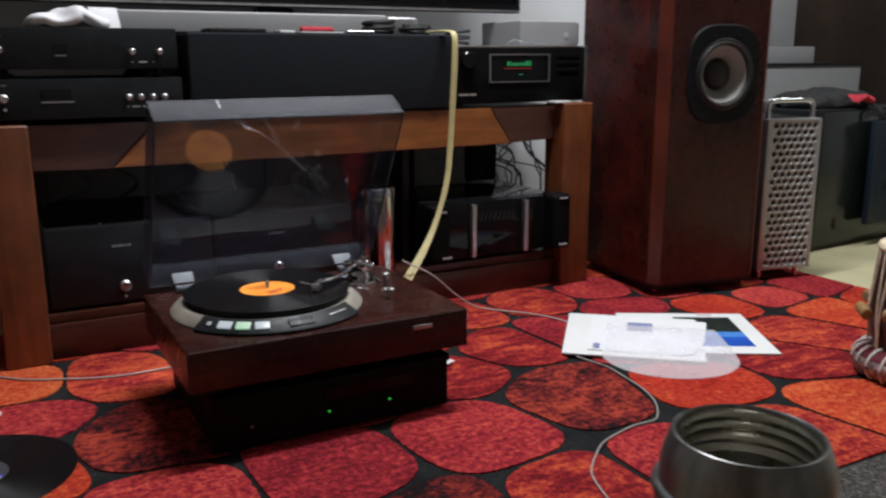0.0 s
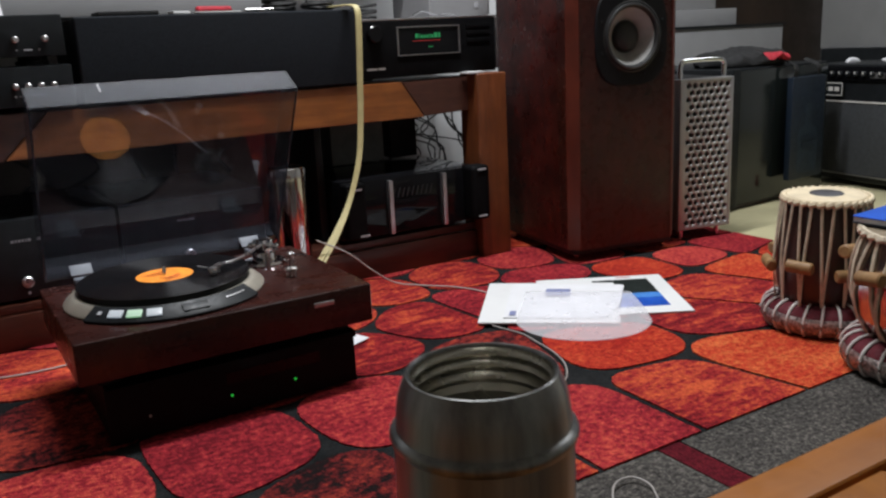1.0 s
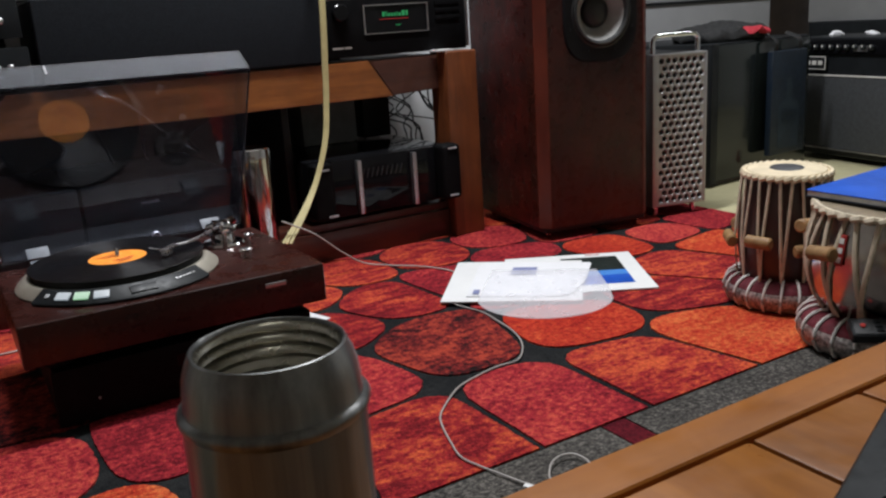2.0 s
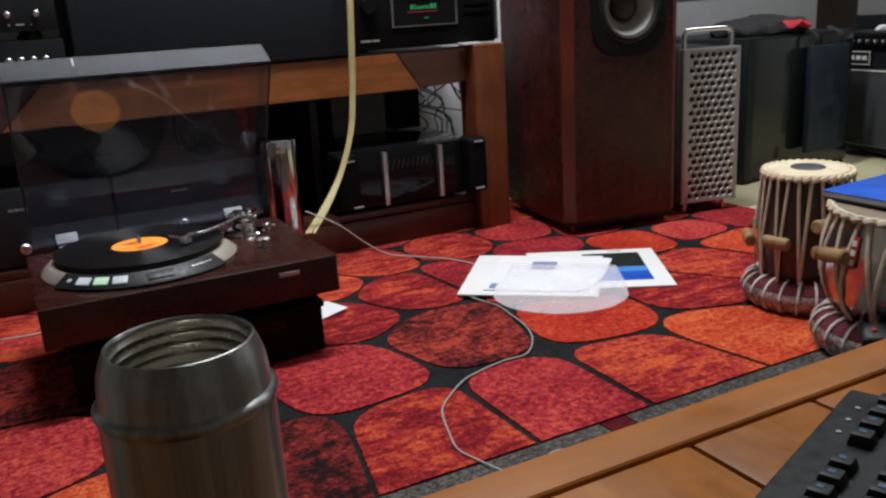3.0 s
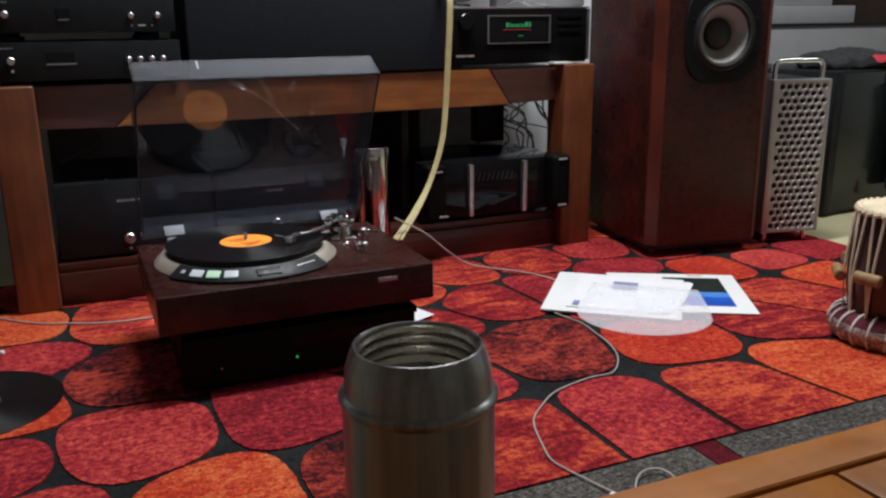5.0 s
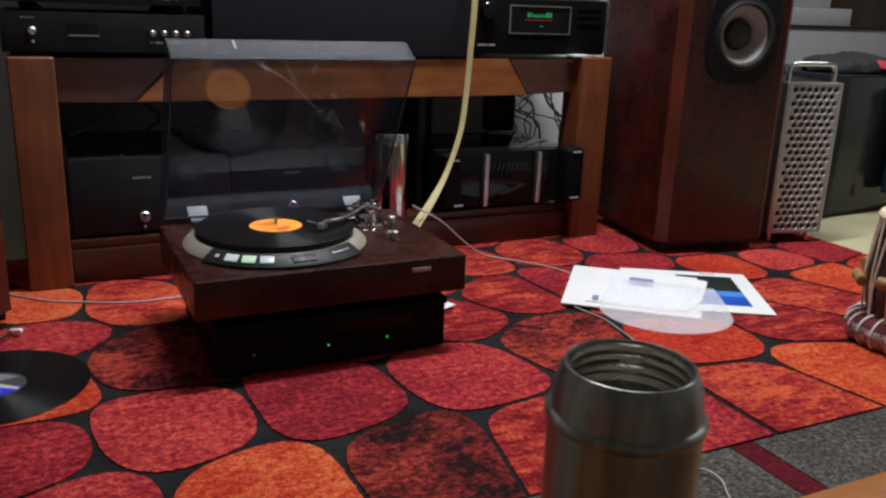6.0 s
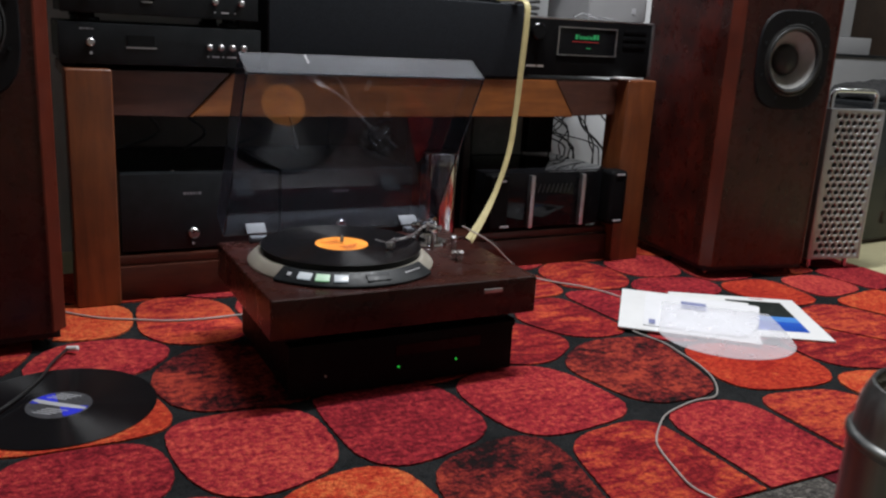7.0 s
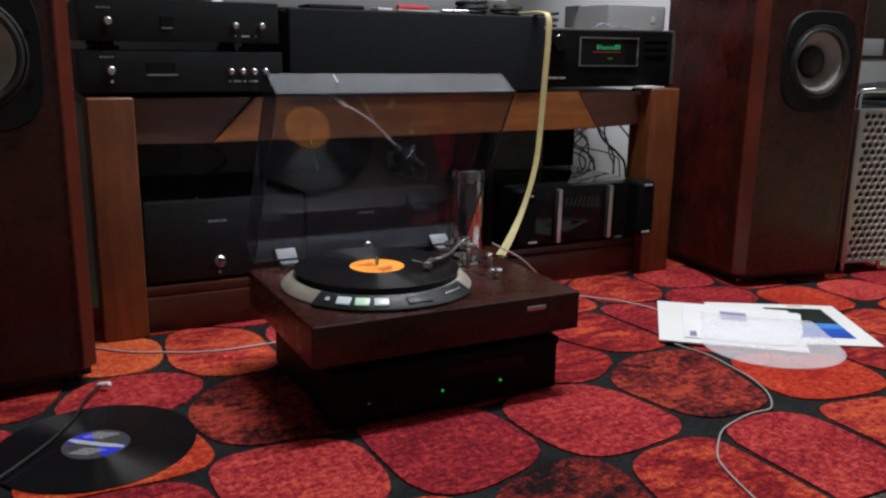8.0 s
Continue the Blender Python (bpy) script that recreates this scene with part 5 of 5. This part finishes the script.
# ---- equipment in the far corner ----
cab = thing("dark_cabinet", "dark equipment cabinet with a smoked glossy front", "cabinet", pose(2.39, 1.855, FLOOR_Z, 0, 0, 3))
part("cabinet_box", bm_box(0.0, 0.56, 0.012, 0.5, 0.012, 0.475, 0.006), BLACK, cab)
part("front_glass", bm_box(0.035, 0.545, 0.0, 0.0115, 0.020, 0.468, 0.002), SMOKEPANEL, cab, "glossy smoked front panel")
part("side_trim", bm_box(0.0, 0.034, -0.006, 0.0115, 0.012, 0.475, 0.003), BLACK, cab)
part("base_trim", bm_box(0.0, 0.56, 0.02, 0.48, 0.0, 0.0115), DRUMWOOD, cab)
jk = cloth_lump(0.20, 0.14, 0.045, 9.0)
solid("black_jacket", jk, BLACKCLOTH, "crumpled black cloth on the dark cabinet", "cloth", pose(2.62, 2.02, 0.466, 0, 0, 8))
solid("red_cloth", cloth_lump(0.05, 0.035, 0.018, 4.0), REDCLOTH, "crumpled red cloth on the dark cabinet", "cloth", pose(2.655, 1.895, 0.488, 8, 0, 10))
bag = thing("blue_bag", "dark blue bag with a bottle print hanging on the cabinet", "bag", pose(2.752, 1.838, 0.068, 0, 0, 3))
part("bag_body", crumpled(bm_box(-0.098, 0.098, -0.012, 0.012, 0.0, 0.355, 0.004, 2), 0.002, 18), NAVY, bag)
part("bottle_print", turned(bm_prism([(-0.058, 0.02), (0.058, 0.02), (0.060, 0.15), (0.050, 0.175), (0.018, 0.19), (0.016, 0.26), (-0.016, 0.26), (-0.018, 0.19), (-0.050, 0.175), (-0.060, 0.15)], 0, 0.001), pose(0, -0.0125, 0, 90)), NAVYLIGHT, bag, "pale bottle shape")
for k, (hw, z) in enumerate(((0.045, 0.145), (0.036, 0.120))):
    part("lettering", bm_box(-hw, hw, -0.0155, -0.0142, z - 0.008, z + 0.008), NAVY, bag, smooth=False)
for sx in (-1, 1):
    part("bag_handle", bm_sweep(spline([(sx * 0.07, 0, 0.35), (sx * 0.066, 0.0, 0.39), (sx * 0.06, 0.05, 0.412)], 5), 0.012, 0.003, 6, (0, 1, 0)), BLACKCLOTH, bag)
solid("red_tube", bm_join(bm_cyl(0.010, 0, 0.03, 12, 0.002), turned(bm_cyl(0.007, 0.03, 0.05, 12, 0.002), pose(0, 0, 0))), REDTAPE, "small red tube standing on the floor", "bottle", pose(2.72, 1.72, FLOOR_Z))

ga = thing("guitar_amplifier", "black guitar amplifier with grey cloth front and white piping", "amplifier", pose(3.09, 2.04, FLOOR_Z, 0, 0, -90 - 8))
part("cabinet_box", bm_box(-0.03, 0.56, 0.010, 0.28, 0.02, 0.455, 0.01, 3), BLACK, ga)
part("grille_cloth", bm_box(0.0, 0.53, 0.0, 0.0095, 0.05, 0.315, 0.002), plain("grey_grille_cloth", (0.035, 0.038, 0.042), 0.85, 0.0, 0.2, 60, 0.5), ga, "dark grey grille cloth")
part("control_panel", bm_box(0.0, 0.53, 0.0, 0.0095, 0.395, 0.448, 0.001), GLOSSBLACK, ga, "black knob panel")
part("piping", bm_box(0.0, 0.53, -0.004, 0.0095, 0.316, 0.320), CORD, ga, "white piping")
part("piping", bm_box(0.0, 0.53, -0.004, 0.0095, 0.044, 0.049), ALU, ga, "white piping")
part("piping", bm_box(0.53, 0.536, -0.004, 0.0095, 0.044, 0.39), CORD, ga, "white piping")
for k in range(9):
    knob_on(ga, 0.05 + 0.035 * k, -0.001, 0.420, 0.010, 0.012, BLACK)
    part("knob_mark", bm_box(0.048 + 0.035 * k, 0.052 + 0.035 * k, -0.0145, -0.0135, 0.420, 0.429), CORD, ga, smooth=False)
part("input_plate", bm_box(0.25, 0.31, -0.003, 0.0, 0.405, 0.425), ALU, ga)
bd = part("badge", bm_box(-0.005, 0.135, -0.006, 0.0005, 0.338, 0.388, 0.001), BLACK, ga, "rectangular badge with white outline")
for x0, x1, z0, z1 in ((-0.003, 0.133, 0.339, 0.342), (-0.003, 0.133, 0.384, 0.387), (-0.003, 0.0, 0.3425, 0.3835), (0.130, 0.133, 0.3425, 0.3835)):
    part("badge_line", bm_box(x0, x1, -0.0072, -0.0062, z0, z1), CORD, bd, smooth=False)
for k in range(4):
    part("badge_shape", bm_box(0.014 + 0.028 * k, 0.034 + 0.028 * k, -0.0072, -0.0062, 0.356, 0.371), CORD, bd, smooth=False)
for k, (x, y) in enumerate(((0.08, 0.10), (0.22, 0.12), (0.42, 0.08))):
    solid("white_scrap", cloth_lump(0.042, 0.022, 0.012, 11.0 + k), PAPER, "crumpled white paper on the guitar amplifier", "paper", pose(3.09 + y, 2.04 - x, 0.445, 0, 0, 40 * k), group="papers on the guitar amplifier")

# pale cartons and a dark cupboard in the recess
cc = thing("white_cabinet", "low white cabinet with a dark top edge in the recess", "cabinet", pose(2.95, 2.62, FLOOR_Z))
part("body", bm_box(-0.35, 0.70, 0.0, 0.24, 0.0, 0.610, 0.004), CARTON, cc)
part("top_edge", bm_box(-0.36, 0.71, -0.01, 0.245, 0.6105, 0.618, 0.002), BLACK, cc)
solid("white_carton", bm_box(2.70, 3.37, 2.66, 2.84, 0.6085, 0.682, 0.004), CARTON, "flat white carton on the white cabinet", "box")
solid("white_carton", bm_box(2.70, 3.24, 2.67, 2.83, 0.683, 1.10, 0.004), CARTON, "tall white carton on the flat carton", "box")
cu = thing("dark_cupboard", "tall dark brown wooden cupboard in the recess", "cupboard", pose(3.55, 2.90, FLOOR_Z))
part("body", bm_box(-0.95, 0.80, 0.0, 0.17, 0, 1.9, 0.004), DARKROOM, cu)
part("door", bm_box(-0.93, -0.19, -0.018, -0.0005, 0.05, 1.85, 0.003), DARKROOM, cu)
part("door", bm_box(-0.185, 0.78, -0.018, -0.0005, 0.05, 1.85, 0.003), DARKROOM, cu)
solid("grey_screen", bm_box(3.74, 3.78, 1.20, 2.48, 0.48, 1.6, 0.004), plain("grey_board", (0.24, 0.24, 0.24), 0.7, 0.0, 0.08, 4), "plain grey board standing behind the guitar amplifier", "board")
solid("board_stand", bm_box(3.72, 3.98, 1.2, 2.46, FLOOR_Z, 0.479, 0.004), BLACK, "black low stand below the grey board", "stand")


# ---- low table with keyboard and flask ----
TT_Z = 0.315
table = thing("low_table", "low varnished orange-brown plank table", "table", pose(0.35, 0.0, 0.0))
part("border_board", bm_box(-0.95, 0.62, 0.251, 0.291, TT_Z - 0.030, TT_Z, 0.004, 3), TABLEEDGE, table, "varnished border board")
for k in range(13):
    x0 = 0.147 + 0.1195 * (k - 9)
    part("plank", bm_box(x0 + 0.0018, x0 + 0.1177, -0.13, 0.2470, TT_Z - 0.024, TT_Z - 0.001, 0.003, 2), TABLEWOOD, table)
part("under_frame", bm_box(-0.93, 0.60, -0.12, 0.24, TT_Z - 0.06, TT_Z - 0.0245, 0.003), DARKRAIL, table)
for fx in (-0.88, 0.55):
    for fy in (-0.085, 0.20):
        part("leg", bm_box(fx - 0.03, fx + 0.03, fy - 0.03, fy + 0.03, 0.0, TT_Z - 0.0605, 0.004), TABLEEDGE, table)

kb = thing("keyboard", "black computer keyboard with blue lit legends on the table", "keyboard", pose(0.738, 0.214, TT_Z, 0, 0, 180 + 20.6))
part("case", bm_box(0.0, 0.44, -0.004, 0.150, 0.003, 0.020, 0.004, 3), BLACK, kb)
for k in range(4):
    part("foot", bm_box((0.02, 0.40)[k % 2], (0.05, 0.43)[k % 2], (0.01, 0.12)[k // 2], (0.02, 0.13)[k // 2], 0.0, 0.0032), RUBBER, kb)


def keycap():
    bm = bm_box(-0.0075, 0.0075, -0.0075, 0.0075, 0.0, 0.008, 0.0015)
    for v in bm.verts:
        if v.co.z > 0.005:
            v.co.x *= 0.8
            v.co.y *= 0.8
    return bm


key_me = mesh_of(keycap(), "key", KEYCAP)
glyph_me = mesh_of(bm_box(-0.0022, 0.0016, -0.0024, 0.0018, 0.0, 0.0003), "legend", KEYBLUE, False)
for row in range(6):
    for colk in range(22):
        x = 0.018 + 0.0192 * colk
        y = 0.026 + 0.0205 * row + (0.006 if row else 0)
        if row == 0 and colk in (4, 9, 14):
            continue
        key = new("key", key_me)
        key.parent = kb
        key.matrix_basis = pose(x, y, 0.0198)
        if colk < 20:
            gl = new("legend", glyph_me)
            gl.parent = key
            gl.matrix_basis = pose(0, 0, 0.0082)
for k in range(3):
    part("media_button", turned(bm_cyl(0.0018, 0.0, 0.001, 12), pose(0.03 + 0.02 * k, 0.010, 0.0198)), DIMPRINT, kb)

fl = thing("steel_flask", "open brushed steel wide-mouth flask on the table", "flask", pose(0.298, 0.252, TT_Z))
part("outer_body", bm_lathe([(r, z + 0.0025 if z > 0.1 else z) for r, z in [(0, 0.0), (0.038, 0.0), (0.0405, 0.003), (0.0412, 0.02), (0.0412, 0.1155), (0.0424, 0.1170), (0.0431, 0.1190), (0.0430, 0.1205), (0.0418, 0.1220), (0.0402, 0.1226), (0.0398, 0.1240), (0.0395, 0.1300), (0.0386, 0.1365), (0.0368, 0.1422), (0.0350, 0.1462), (0.0346, 0.1473), (0.0338, 0.1477), (0.0330, 0.1470), (0.0326, 0.1456)]], 96), STEEL, fl, "brushed steel body with a raised bead")
thread = [(0.0326, 0.1457), (0.0326, 0.1440), (0.0312, 0.1420), (0.0326, 0.1398), (0.0326, 0.1383), (0.0312, 0.1363), (0.0326, 0.1340), (0.0326, 0.1325), (0.0311, 0.1300), (0.0322, 0.1275), (0.0305, 0.1240), (0.0322, 0.115), (0.0330, 0.02), (0.028, 0.012), (0, 0.010)]
part("inner_wall", bm_lathe([(r, z + 0.0025 if z > 0.1 else z) for r, z in thread], 96), STEEL_IN, fl, "threaded steel inner wall")


# ---- pebble pieces of the carpet ----
rows_all = ROW_FRONT + ROW_MID + ROW_TABLE + ROW_BACK + ROW_WALL
seeds = [Vector((x, y)) for x, y, _ in rows_all]
prnd = random.Random(11)
for s, (x, y, mat) in zip(seeds, rows_all):
    poly = clip_cell(s, seeds, (CARPET[0] - 0.15, CARPET[1] + 0.15, CARPET[2] - 0.17, CARPET[3]))
    if len(poly) < 3:
        continue
    poly = merge_short(poly, 0.03)
    poly = inset(poly, prnd.uniform(0.003, 0.006))
    poly = rounded(poly, prnd.uniform(0.062, 0.094), prnd)
    for point, outward in (((0, CARPET[2] + 0.001), (0, -1)), ((CARPET[1] - 0.002, 0), (1, 0)), ((CARPET[0] + 0.002, 0), (-1, 0))):
        poly = cut_off(poly, Vector(point), Vector(outward))
    if len(poly) < 3:
        continue
    c = sum(poly, Vector((0, 0))) / len(poly)
    bm = bm_prism([(p.x - c.x, p.y - c.y) for p in poly], -0.004, 0.0)
    part("carpet_patch", bm, mat, carpet, "", pose(c.x, c.y, 0), smooth=False)
